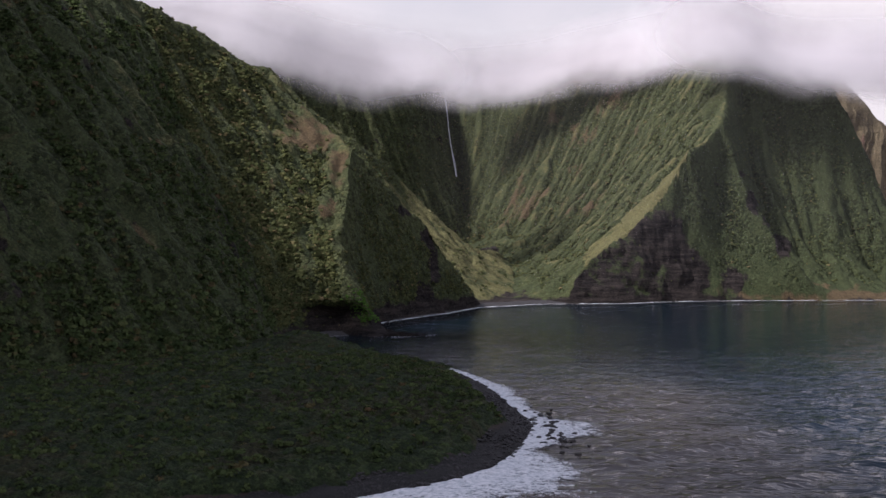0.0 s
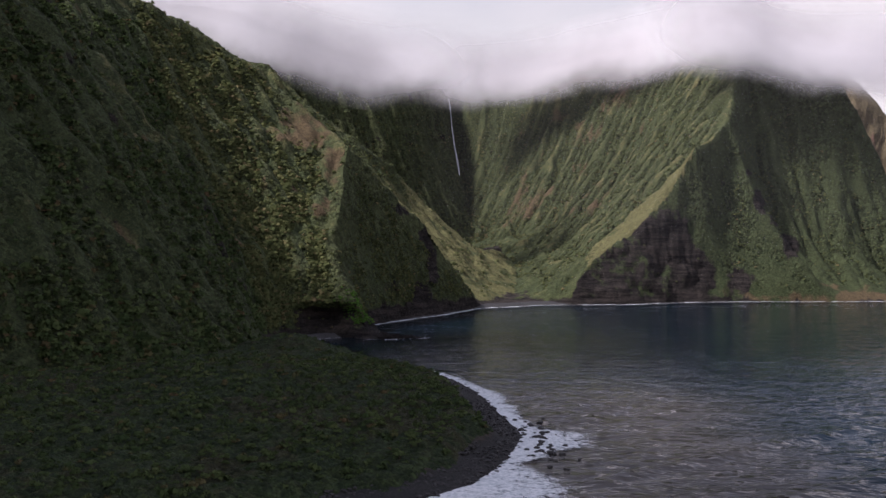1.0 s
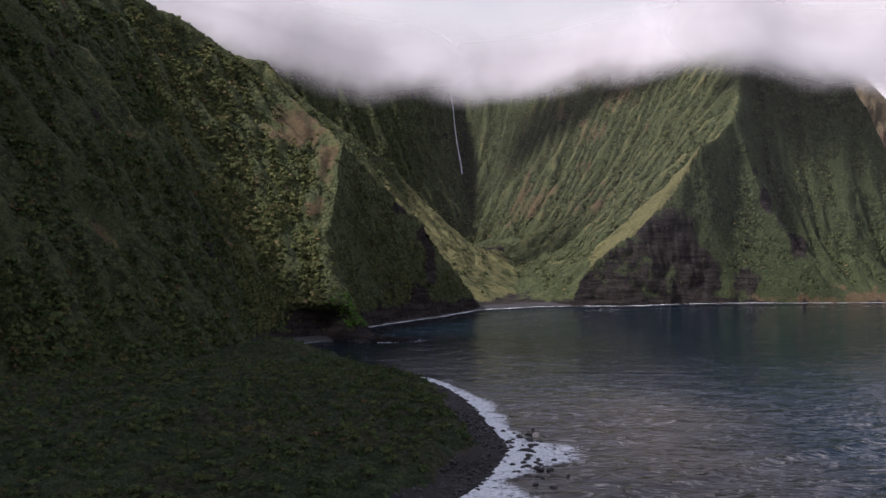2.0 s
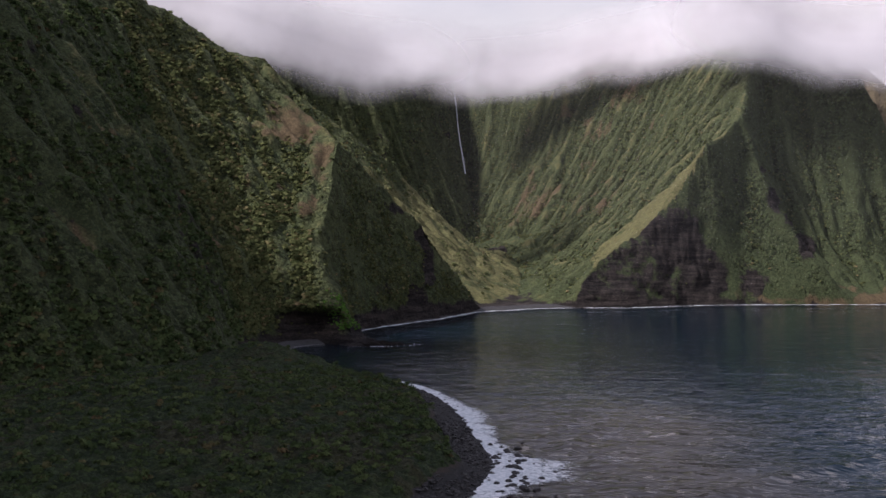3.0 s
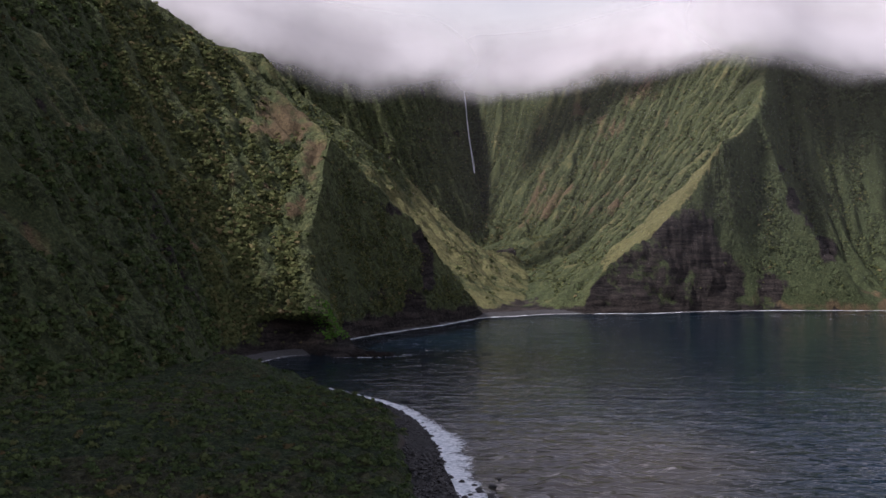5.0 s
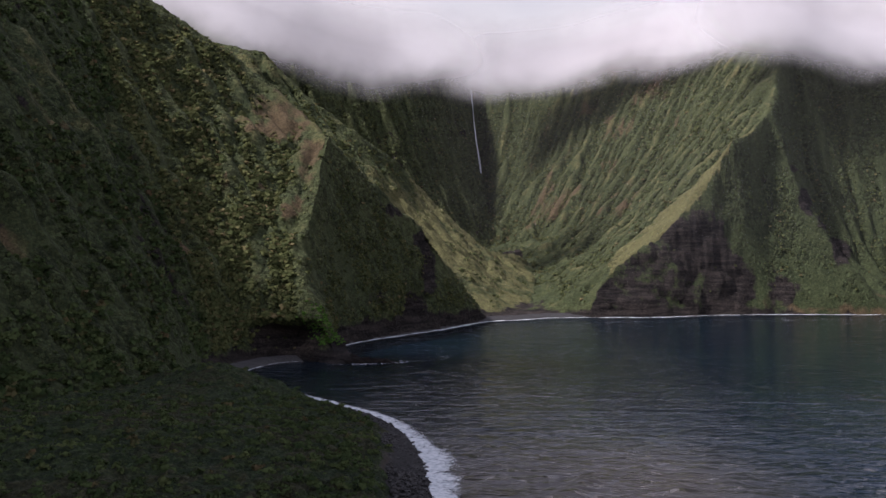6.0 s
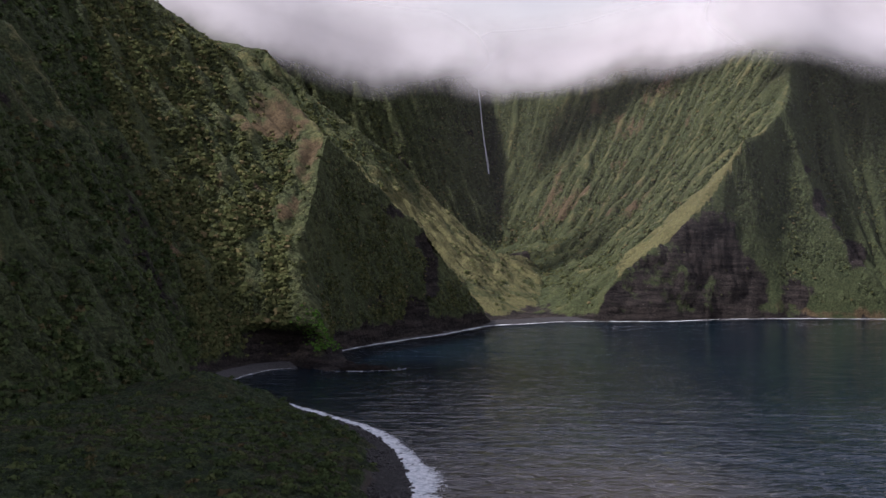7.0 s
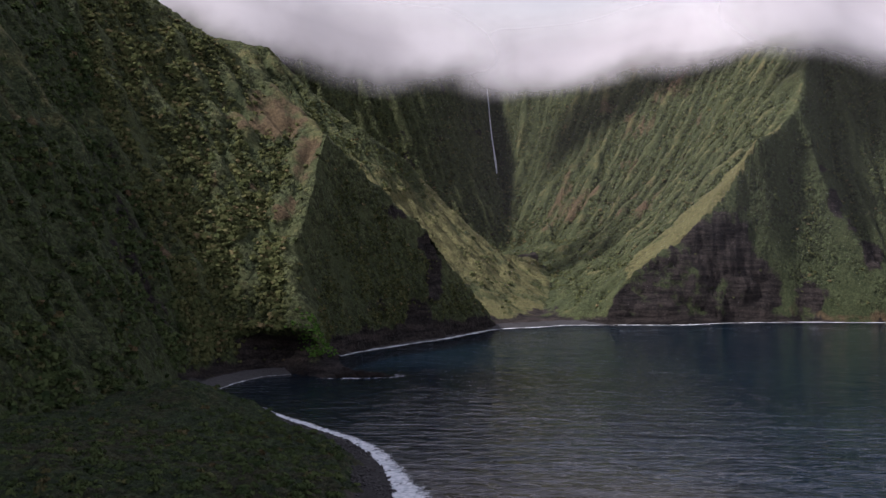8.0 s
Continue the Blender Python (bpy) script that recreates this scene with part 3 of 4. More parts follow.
    strip = np.where(side, line_weight([[(205, 1528, 60), (278, 1560, 106), (331, 1585, 155), (370, 1608, 215)]], (n, m), STEP / 2, 36.0), 0) * np.clip((X - 195) / 30, 0, 1)
    lawn = np.clip((40 - z) / 16, 0, 1) * (side | ridge) * (Y < 1760) * (X > 0) * (X < 150)
    west = np.clip((365 - X + 0.35 * (150 - z)) / 45, 0, 1) * np.clip((178 - z + 22 * big) / 45, 0, 1)
    caves = spots(X, Y, z, ((486, 150, 13, 20, 1.0), (505, 118, 12, 10, 0.9), (532, 82, 22, 17, 1.0), (372, 34, 24, 20, 1.0), (318, 66, 18, 16, 0.8), (440, 30, 20, 18, 0.6), (478, 196, 12, 10, 0.5)))
    apron = np.clip((62 - z) / 40, 0, 1) * (X > 400)
    bluff = np.clip((14 - z) / 6, 0, 1) * (X > 440)
    crack = spots(X, Y, z, ((-14, 92, 9, 14, 1.0), (-10, 60, 8, 26, 1.1), (-22, 30, 14, 16, 1.0)))
    ledges = spots(X, Y, z, ((-45, 128, 26, 14, 0.7), (-20, 96, 16, 12, 0.9), (-60, 40, 20, 12, 0.5)))
    hollow = np.exp(-((X + 110) / 32) ** 4) * np.clip((30 - z) / 8, 0, 1) * (Y < 1050) * (Y > 940)
    dark_bluffs = np.where(near, np.clip((big - 0.25) / 0.3, 0, 1) * steep * 0.8, 0)

    rock = 0.95 * low + 0.10 * steep
    rock = np.where(flank, np.maximum(rock + 0.06, np.maximum(1.25 * crack, ledges)) + 0.55 * np.clip((24 - z) / 12, 0, 1), rock)
    rock = np.where(spur, np.maximum(rock, 1.3 * hollow), rock)
    rock = np.where(sea_face, np.maximum(0.72 * west, 1.6 * caves) + 0.5 * np.clip(1 - z / 10, 0, 1) + 0.12 * (X < 520), rock)
    rock = np.maximum(rock, dark_bluffs)
    rock = np.where(head, rock + 0.22 * steep, rock) + 0.10 * np.clip(-rib, 0, 1) * steep
    grass = np.where(side, 0.24 + 0.38 * rib + 1.0 * strip + 0.25 * lawn - 0.25 * wet, 0.12)
    grass = np.where(ridge, 0.80 + 0.2 * rib - 0.45 * np.clip((z - 165) / 70, 0, 1), grass)
    grass = np.where(spur, 0.22 + 0.25 * rib + 0.2 * brown, grass)
    grass = np.where(near, 0.05 + 0.45 * dry, grass)
    grass = np.where(sea_face, 0.02 + 0.25 * rib + 0.15 * apron, grass)
    grass = np.where(flank, 0.05, grass)
    soil = np.where(side, 0.42 * np.clip(1.3 - np.abs(X - 200 - 0.5 * (z - 150)) / 130, 0, 1) * np.clip((z - 70) / 60, 0, 1) * (strip < 0.1) + 0.10, 0.0)
    soil = np.where(ridge, 0.26 * np.clip((z - 30) / 60, 0, 1), soil)
    soil = np.where(spur, 0.85 * brown, soil)
    soil = np.where(near, 0.42 * dry, soil)
    soil = np.where(sea_face, 0.42 * apron + 0.45 * bluff, soil)
    soil = np.where(head, 0.12, soil)

    # relief: ledges of lava in the bare rock, rough ground, recesses, then the crowns of the trees
    rocky = np.clip(rock * 1.3 - 0.2, 0, 1)
    shelf = np.abs(((z + 5 * big) / 9.0) % 1.0 - 0.5) * 2
    out = rocky * (3.2 * (shelf - 0.5) + 3.0 * mid) * np.clip((z - 2) / 10, 0, 1) + 1.6 * mid * np.clip(z / 20, 0, 1)
    G = G + nrm * out[..., None]
    G[..., 1] += 4 * caves * sea_face + 26 * hollow * spur + 9 * crack * flank
    G[..., 0] -= 5 * crack * flank
    cover = np.clip(0.62 + 0.8 * mid + 0.35 * wet, 0.1, 1)
    cover = np.where(side, np.clip(0.42 + 0.8 * mid - 0.55 * rib + 0.35 * wet, 0.03, 1) * (1 - 0.95 * strip) * (1 - 0.8 * lawn), cover)
    cover = np.where(ridge, np.clip(-0.05 + 0.6 * mid + np.clip((z - 160) / 80, 0, 0.7), 0.0, 1) * (1 - 0.6 * lawn), cover)
    cover = np.where(sea_face, np.clip(0.42 + 0.8 * mid - 0.25 * rib - 0.55 * apron, 0.03, 1), cover)
    cover = cover * (1 - rocky) * (1 - 0.85 * np.maximum(brown, 0.6 * dry)) * np.clip((z - 6) / 10, 0, 1)
    h, own = canopy(flat, 7.0, 310)
    G = G + (nrm * 0.6 + np.array([0, 0, 0.5])) * (np.where(Y < 1400, 2.6, 1.5) * h.reshape(n, m) * cover)[..., None]
    # crown tone plus painted shade: darker in gullies, near cliff and sea face
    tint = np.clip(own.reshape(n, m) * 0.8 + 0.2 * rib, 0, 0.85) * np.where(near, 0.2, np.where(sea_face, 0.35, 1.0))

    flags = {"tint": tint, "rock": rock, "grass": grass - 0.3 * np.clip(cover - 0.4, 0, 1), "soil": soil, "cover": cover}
    dry_land = (z > -3.5)
    cell = dry_land[:-1, :-1] | dry_land[1:, 1:]
    for name, sel, label in (("near_cliff", near, "steep dark green forested sea cliff rising into cloud"),
                             ("forested_spur", spur, "forested mountain spur with brown grass patches"),
                             ("spur_flank", flank, "shaded steep flank of the spur with bare rock at the foot"),
                             ("grassy_ridge", ridge, "sunlit grassy ridge running down to the valley mouth"),
                             ("valley_head", head, "shaded green valley head cut by a narrow ravine"),
                             ("valley_side", side, "sunlit ribbed green valley wall with bare soil streaks"),
                             ("headland_cliff", sea_face, "dark basalt sea cliff with green slopes above")):
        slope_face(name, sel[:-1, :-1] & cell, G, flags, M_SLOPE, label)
    g = erode(loft(FAR_CLIFF, 120, 90, 0.4), 6, 30, 5, 51)
    landform("far_cliff", g, M_BROWN, "distant brown eroded sea cliff below the cloud", None, 0.3 + zeros(g), 0.3 + zeros(g))
    shown = (nrm[..., 1] < 0.30).astype(float) * (z > 4)
    return {"G": G, "near": near * shown, "spur": spur * shown, "flank": flank * shown, "ridge": ridge * shown, "head": head * shown, "side": side * shown,
            "sea_face": sea_face * shown, "cover": cover, "wet": wet, "rib": rib, "open": np.maximum(brown, np.maximum(dry, strip))}


LAND = build_landforms()

# near headland: shoreline
SHORE = [(-330, 190), (-180, 270), (-90, 335), (-30, 379), (20, 426), (44, 502), (46, 548), (38, 605), (32, 650), (20, 706), (0, 757),
         (-24, 791), (-53, 827), (-84, 868), (-114, 908), (-134, 945)]


def shore_line(n):
    c = spline(np.array([(x, y, 0) for x, y in SHORE], float), n)
    t = np.gradient(c, axis=0)
    t /= np.linalg.norm(t, axis=1, keepdims=True)
    return c, np.stack([t[:, 1], -t[:, 0], 0 * t[:, 0]], 1)


def headland_height(p):
    """Ground height at points (n, 3) of the plan, from their distance inland of the shore."""
    c, out = shore_line(420)
    d = np.empty(len(p))
    for a in range(0, len(p), 20000):
        q = p[a:a + 20000, None, :2] - c[None, :, :2]
        k = (q ** 2).sum(2).argmin(1)
        v = q[np.arange(len(k)), k]
        side = -(v * out[k, :2]).sum(1)
        d[a:a + 20000] = np.sign(side) * np.sqrt((v ** 2).sum(1))
    flat = np.concatenate([p[:, :2], np.zeros((len(p), 1))], 1)
    d = np.where(d > 0, d + fbm(flat / 30.0, 3, 5) * 5 * np.clip(d / 8, 0, 1), d)
    z = np.interp(d, [-30, 0, 3, 16, 25, 60, 130, 250, 400], [-9, -1.4, 0.6, 3.5, 10.5, 17, 23, 18, 16])
    k = np.interp(p[:, 1], [350, 480, 600, 690, 760, 830, 900, 950], [0.72, 0.8, 1.05, 0.68, 0.52, 0.60, 0.55, 0.4])
    z = np.where(z > 3.5, 3.5 + (z - 3.5) * k, z)
    z = z + 12.0 * np.exp(-((p[:, 0] + 104) / 27) ** 2 - ((p[:, 1] - 806) / 38) ** 2)
    return z + fbm(flat / 22.0, 4, 8) * 1.2 * np.clip((z - 4) / 6, 0, 1)


def plan_grid(x0, x1, y0, y1, step):
    X, Y = np.meshgrid(np.arange(x0, x1, step), np.arange(y0, y1, step), indexing="ij")
    g = np.stack([X, Y, 0 * X], -1)
    g[..., 2] = headland_height(g.reshape(-1, 3)).reshape(X.shape)
    return g


HEAD = plan_grid(-600, 64, 150, 960, 3.2)
tagged(new("headland", grid_mesh("headland", HEAD, [M_HEAD])), "low headland bluff with bare soil edge and stony shore", "headland", kind="structure")


def scrub_material():
    n = Nodes("headland_scrub")
    t = n.attr("tint")
    big, mid, fine, leaf = n.noise(0.02, 4), n.noise(0.3, 4, 0.65), n.noise(1.1, 4, 0.7), n.noise(3.0, 3, 0.7)
    c = n.mix(t, (0.012, 0.022, 0.008), (0.034, 0.048, 0.017))
    c = n.mix(n.ramp(fine, 0.35, 0.7, 0.0, 0.8), c, n.mix(0.5, c, (0.060, 0.078, 0.034)))
    c = n.mix(n.ramp(mid, 0.35, 0.6, 0.6, 0.0), c, (0.016, 0.026, 0.012))
    c = n.mix(n.ramp(n.math("ADD", big, n.math("MULTIPLY", t, 0.18)), 0.58, 0.72, 0.0, 0.5), c, (0.040, 0.030, 0.018))
    crowns, tufts = n.voronoi(0.55), n.voronoi(1.3)
    c = n.mix(1.0, c, n.math("MULTIPLY", n.ramp(crowns[1], 0.0, 1.0, 0.7, 1.3), n.ramp(tufts[1], 0.0, 1.0, 0.7, 1.3)), "MULTIPLY")
    h = n.math("ADD", n.math("MULTIPLY", fine, 0.8), n.math("MULTIPLY", leaf, 0.4))
    h = n.math("SUBTRACT", h, n.math("ADD", n.math("MULTIPLY", crowns[0], 1.1), n.math("MULTIPLY", tufts[0], 0.5)))
    return n.finish(c, 0.9, n.bump(h, 1.0, 1.3), 0.15)


def headland_scrub():
    g = plan_grid(-330, 50, 330, 950, 1.7)
    flat = g.reshape(-1, 3).copy()
    veg = np.clip((g[..., 2] - 3.2 + 2.2 * fbm(flat / 18.0, 3, 320).reshape(g.shape[:2])) / 2.8, 0, 1)
    flat[:, 2] = 0
    h, own = canopy(flat, 5.2, 321)
    tall = 0.75 + 0.35 * fbm(flat / 45.0, 2, 322)
    g[..., 2] += (h * 2.0 * tall).reshape(g.shape[:2]) * veg - (1 - veg) * 2.5
    g += np.random.default_rng(9).uniform(-0.6, 0.6, g.shape) * veg[..., None] * np.array([1, 1, 1.4])
    tagged(new("headland_scrub", grid_mesh("headland_scrub", g, [scrub_material()], True, {"tint": own})), "dense low dark green scrub canopy over the headland", "vegetation", kind="stuff")
    return g


SCRUB = headland_scrub()


def sea():
    xs = np.concatenate([[-4800, -2500, -1200, -600, -350], np.arange(-200, -30, 8.0), np.arange(-30, 380, 2.2), np.arange(380, 760, 8.0), [900, 1200, 1800, 3000, 4800]])
    ys = np.concatenate([[-4800, -2500, -900, -200, 100], np.arange(250, 740, 1.15), np.arange(740, 1620, 7.0), [1800, 2100, 2600, 4800]])
    X, Y = np.meshgrid(xs, ys, indexing="ij")
    fade = np.clip((X + 200) / 60, 0, 1) * np.clip((760 - X) / 100, 0, 1) * np.clip((Y - 250) / 60, 0, 1) * np.clip((1480 - Y) / 150, 0, 1)
    flat = np.stack([X, Y, 0 * X], -1).reshape(-1, 3)
    w = fbm(flat / 60.0, 2, 3).reshape(X.shape)
    ph = (X * 0.42 + Y * 0.9) / 46.0 * 2 * np.pi + w * 2.4
    z = fade * (np.clip((950 - Y) / 350, 0.12, 1) * (0.32 * np.sin(ph) + 0.10 * np.sin(2 * ph + 1)) + 0.08 * fbm(flat / np.array([26, 12, 1.0]), 3, 9).reshape(X.shape))
    skew = np.stack([X + 0.35 * Y, Y - 0.35 * X, 0 * X], -1).reshape(-1, 3)
    chop = 1 - np.abs(2.2 * vnoise(skew / np.array([24, 8.5, 1.0]), 17)) + 0.5 * vnoise(skew / np.array([11, 5.0, 1.0]), 18)
    z = z + fade * np.clip((900 - Y) / 300, 0, 1) * 0.4 * chop.reshape(X.shape)
    sharp = (1 - np.abs(vnoise(skew / np.array([9.5, 4.4, 1.0]), 19))) ** 2 + 0.5 * (1 - np.abs(vnoise(skew / np.array([6.0, 2.7, 1.0]) + 7, 20))) ** 2
    z = z + fade * np.clip((760 - Y) / 120, 0, 1) * 0.34 * sharp.reshape(X.shape)
    for x0, y0, x1, y1, hgt in ((60, 425, 235, 570, 2.4), (72, 540, 120, 655, 1.8), (100, 380, 290, 520, 1.9), (75, 330, 240, 440, 1.6)):
        dx, dy = x1 - x0, y1 - y0
        length = math.hypot(dx, dy)
        along = ((X - x0) * dx + (Y - y0) * dy) / length
        across = ((X - x0) * dy - (Y - y0) * dx) / length + 5 * w
        z = z + hgt * np.exp(-(across / 5.0) ** 2) * np.clip(along / 25, 0, 1) * np.clip((length - along) / 60, 0, 1)
    depth = np.clip(-headland_height(flat).reshape(X.shape) / 9, 0, 1)
    g = np.stack([X, Y, z * (0.22 + 0.78 * depth)], -1)
    tagged(new("sea", grid_mesh("sea", g, [M_WATER])), "dark blue rippled ocean bay with low swell", "sea", kind="structure")


sea()


# ---------------------------------------------------------------- cloud bank
def cloud_material():
    n = Nodes("cloud_vapour")
    low = n.noise(0.0065, 3, 0.5)
    wisp = n.noise(0.018, 5, 0.55, (1, 1, 1.0), 0.4)
    e = n.math("ADD", n.attr("above"), n.math("MULTIPLY", n.math("SUBTRACT", low, 0.5), 70.0))
    e = n.math("ADD", e, n.math("MULTIPLY", n.math("SUBTRACT", wisp, 0.5), 26.0))
    a = n.math("MULTIPLY", n.ramp(e, -34.0, 46.0, 0.0, 0.96), n.attr("body"))
    d = n.t.nodes.new("ShaderNodeBsdfDiffuse")
    shade = n.mix(n.ramp(n.noise(0.006, 4, 0.5), 0.36, 0.64), (0.67, 0.64, 0.65), (0.83, 0.80, 0.81))
    n.link(shade, d.inputs[0])
    tr = n.t.nodes.new("ShaderNodeBsdfTranslucent")
    n.link(shade, tr.inputs[0])
    m = n.t.nodes.new("ShaderNodeMixShader")
    n.link(d.outputs[0], m.inputs[1])
    n.link(tr.outputs[0], m.inputs[2])
    clear = n.t.nodes.new("ShaderNodeBsdfTransparent")
    o = n.t.nodes.new("ShaderNodeOutputMaterial")
    m2 = n.t.nodes.new("ShaderNodeMixShader")
    n.link(a, m2.inputs[0])
    n.link(clear.outputs[0], m2.inputs[1])
    n.link(m.outputs[0], m2.inputs[2])
    n.link(m2.outputs[0], o.inputs[0])
    return n.mat


# plan line (x, y) of the cloud front along the mountains, and the height of its base there
CLOUD_WEST = [(-900, 1750, 470), (-480, 1765, 430), (-290, 1780, 385), (-200, 1800, 360), (-110, 1825, 347), (0, 1840, 340), (80, 1850, 340)]
CLOUD_HEAD = [(-260, 2255, 385), (-130, 2250, 385), (0, 2245, 388), (100, 2240, 390), (200, 2235, 399), (300, 2200, 418), (400, 2120, 425), (480, 2010, 420), (540, 1920, 412), (640, 1880, 410)]
CLOUD_EAST = [(260, 1735, 362), (362, 1738, 374), (484, 1742, 378), (579, 1745, 350), (675, 1750, 340), (900, 1770, 340), (1300, 1790, 345)]


def cloud_bank():
    mat = cloud_material()
    bank = tagged(new("cloud_bank"), "low pale grey cloud resting on the mountain tops", "cloud", kind="stuff")
    for k, (line, lift, x0, x1, wide) in enumerate(((CLOUD_WEST, 0, -9999, 78, 120), (CLOUD_WEST, 90, -9999, 78, 130), (CLOUD_HEAD, 0, -50, 640, 90),
                                                   (CLOUD_HEAD, 26, -50, 640, 90), (CLOUD_EAST, 0, 330, 9999, 100), (CLOUD_EAST, 24, 330, 9999, 100))):
        c = spline(np.array(line, float), 110)
        h = np.linspace(-40, 170 if line is CLOUD_EAST else 160, 26)
        X, Y, base = (c[:, i][:, None] + 0 * h[None] for i in range(3))
        H = h[None] + 0 * X
        p = np.stack([X / 150, H / 140, np.full_like(X, k * 3.1)], -1).reshape(-1, 3)
        Y = Y + lift + 14 * fbm(p, 1, 70 + k).reshape(X.shape) + 0.5 * H
        body = np.clip((h[-1] - H) / 110, 0, 1) * np.clip((X - x0) / wide, 0, 1) * np.clip((x1 - X) / wide, 0, 1)
        part("cloud_layer", grid_mesh("cloud_layer", np.stack([X, Y, base + H], -1), [mat], True, {"body": body, "above": H - 0.4 * lift}), bank)

    # faint pale sheet added in place of aerial haze before the far slopes
    X, H = np.meshgrid(np.linspace(-60, 1100, 40), np.linspace(15, 420, 30), indexing="ij")
    veil = 0.038 * np.clip((X + 60) / 120, 0, 1) * np.clip((H - 15) / 120, 0, 1) * np.clip((418 - H) / 80, 0, 1)
    part("haze_sheet", grid_mesh("haze_sheet", np.stack([X, 1440 + 0.05 * X, H], -1), [mat], True, {"body": veil, "above": np.full_like(X, 90.0)}), bank, "faint pale sheet standing in for haze before the far slopes")

    # unseen cloud added above the near cliff to shade it and the headland
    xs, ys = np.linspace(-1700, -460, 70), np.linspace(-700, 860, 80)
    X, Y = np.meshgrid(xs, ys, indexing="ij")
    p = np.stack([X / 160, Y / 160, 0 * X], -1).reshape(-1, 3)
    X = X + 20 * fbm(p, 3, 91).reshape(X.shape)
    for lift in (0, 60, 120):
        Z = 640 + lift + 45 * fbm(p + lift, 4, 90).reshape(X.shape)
        part("shade_deck", grid_mesh("shade_deck", np.stack([X, Y, Z], -1), [mat], True, {"body": np.ones_like(Z), "above": np.full_like(Z, 90.0)}), bank)


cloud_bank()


# ---------------------------------------------------------------- vegetation
def leaf_material(name, dark, light, dry, dry_share=0.12):
    n = Nodes(name)
    isl = n.pos.outputs["Random Per Island"]
    tint = n.attr("tint")
    c = n.mix(tint, dark, light)
    c = n.mix(n.ramp(tint, 1 - dry_share, 1.0), c, dry)
    c = n.mix(n.ramp(isl, 0.0, 1.0, 0.0, 0.55), c, n.mix(0.5, c, light))
    c = n.mix(n.ramp(n.noise(0.03, 3), 0.35, 0.65, 0.0, 0.5), c, n.mix(0.6, c, dark))
    d = n.t.nodes.new("ShaderNodeBsdfDiffuse")
    n.link(c, d.inputs[0])
    t = n.t.nodes.new("ShaderNodeBsdfTranslucent")
    n.link(n.mix(0.35, c, light), t.inputs[0])
    m = n.t.nodes.new("ShaderNodeMixShader")
    m.inputs[0].default_value = 0.25
    n.link(d.outputs[0], m.inputs[1])
    n.link(t.outputs[0], m.inputs[2])
    o = n.t.nodes.new("ShaderNodeOutputMaterial")
    n.link(m.outputs[0], o.inputs[0])
    return n.mat


def crown(leaves, seed):
    """A lumpy crown of leaf sprays, about one unit in radius: quads (n, 4, 3) and a soft normal for each."""
    r = np.random.default_rng(seed)
    lobes = r.integers(4, 8)
    ang = r.uniform(0, 2 * np.pi, lobes)
    rad = r.uniform(0.15, 0.62, lobes)
    cen = np.stack([rad * np.cos(ang), rad * np.sin(ang), r.uniform(0.15, 0.75, lobes)], 1)
    size = r.uniform(0.34, 0.58, lobes)
    k = r.integers(0, lobes, leaves)
    d = r.normal(size=(leaves, 3))
    d[:, 2] = np.abs(d[:, 2]) * 0.9 + 0.1 * d[:, 2]
    d /= np.linalg.norm(d, axis=1, keepdims=True)
    c = cen[k] + d * size[k, None] * np.array([1, 1, 0.8]) * r.uniform(0.75, 1.05, (leaves, 1))
    n = d + 0.45 * r.normal(size=(leaves, 3))
    n /= np.linalg.norm(n, axis=1, keepdims=True)
    a = np.cross(n, r.normal(size=(leaves, 3)))
    a /= np.linalg.norm(a, axis=1, keepdims=True)
    b = np.cross(n, a)
    w = r.uniform(0.5, 1.15, (leaves, 1)) * (2.0 if leaves < 30 else 1.7) / np.sqrt(leaves)
    h = w * r.uniform(0.6, 1.0, (leaves, 1))
    q = np.stack([c - a * w - b * h * 0.4, c + a * w * 0.5 - b * h, c + a * w + b * h * 0.5, c - a * w * 0.4 + b * h], 1)
    return q, 0.75 * d + 0.4 * n + 0.4 * (q.mean(1) - np.array([0, 0, 0.3]))


def scatter(name, pts, radius, leaves, mat, label, seed, squash=0.9):
    """Many crowns at pts, joined into one object."""
    r = np.random.default_rng(seed)
    tint = r.uniform(0, 1, len(pts))
    V, T, N = [], [], []
    for k in range(9):
        q, nq = crown(leaves, seed * 31 + k)
        q = q.reshape(-1, 3)
        nq = np.repeat(nq, 4, axis=0)
        sel = np.arange(len(pts)) % 9 == k
        p, s = pts[sel], radius[sel]
        if not len(p):
            continue
        a = r.uniform(0, 2 * np.pi, len(p))
        c, sn = np.cos(a)[:, None], np.sin(a)[:, None]

        def turn(w):
            return np.stack([w[None, :, 0] * c - w[None, :, 1] * sn, w[None, :, 0] * sn + w[None, :, 1] * c, np.broadcast_to(w[None, :, 2], (len(p), len(w)))], -1)

        stretch = r.uniform(0.8, 1.2, (len(p), 1, 3)) * np.array([1, 1, squash])
        V.append((turn(q) * stretch * s[:, None, None] + p[:, None]).reshape(-1, 3))
        N.append(turn(nq).reshape(-1, 3))
        T.append(np.repeat(tint[sel], len(q)))
    V, T, N = np.concatenate(V), np.concatenate(T), np.concatenate(N)
    N /= np.linalg.norm(N, axis=1, keepdims=True)
    me = raw_mesh(name, V, np.arange(len(V)).reshape(-1, 4), [mat], True, {"tint": T})
    me.normals_split_custom_set_from_vertices(N.astype(np.float32))
    return tagged(new(name, me), label, "vegetation", kind="stuff")


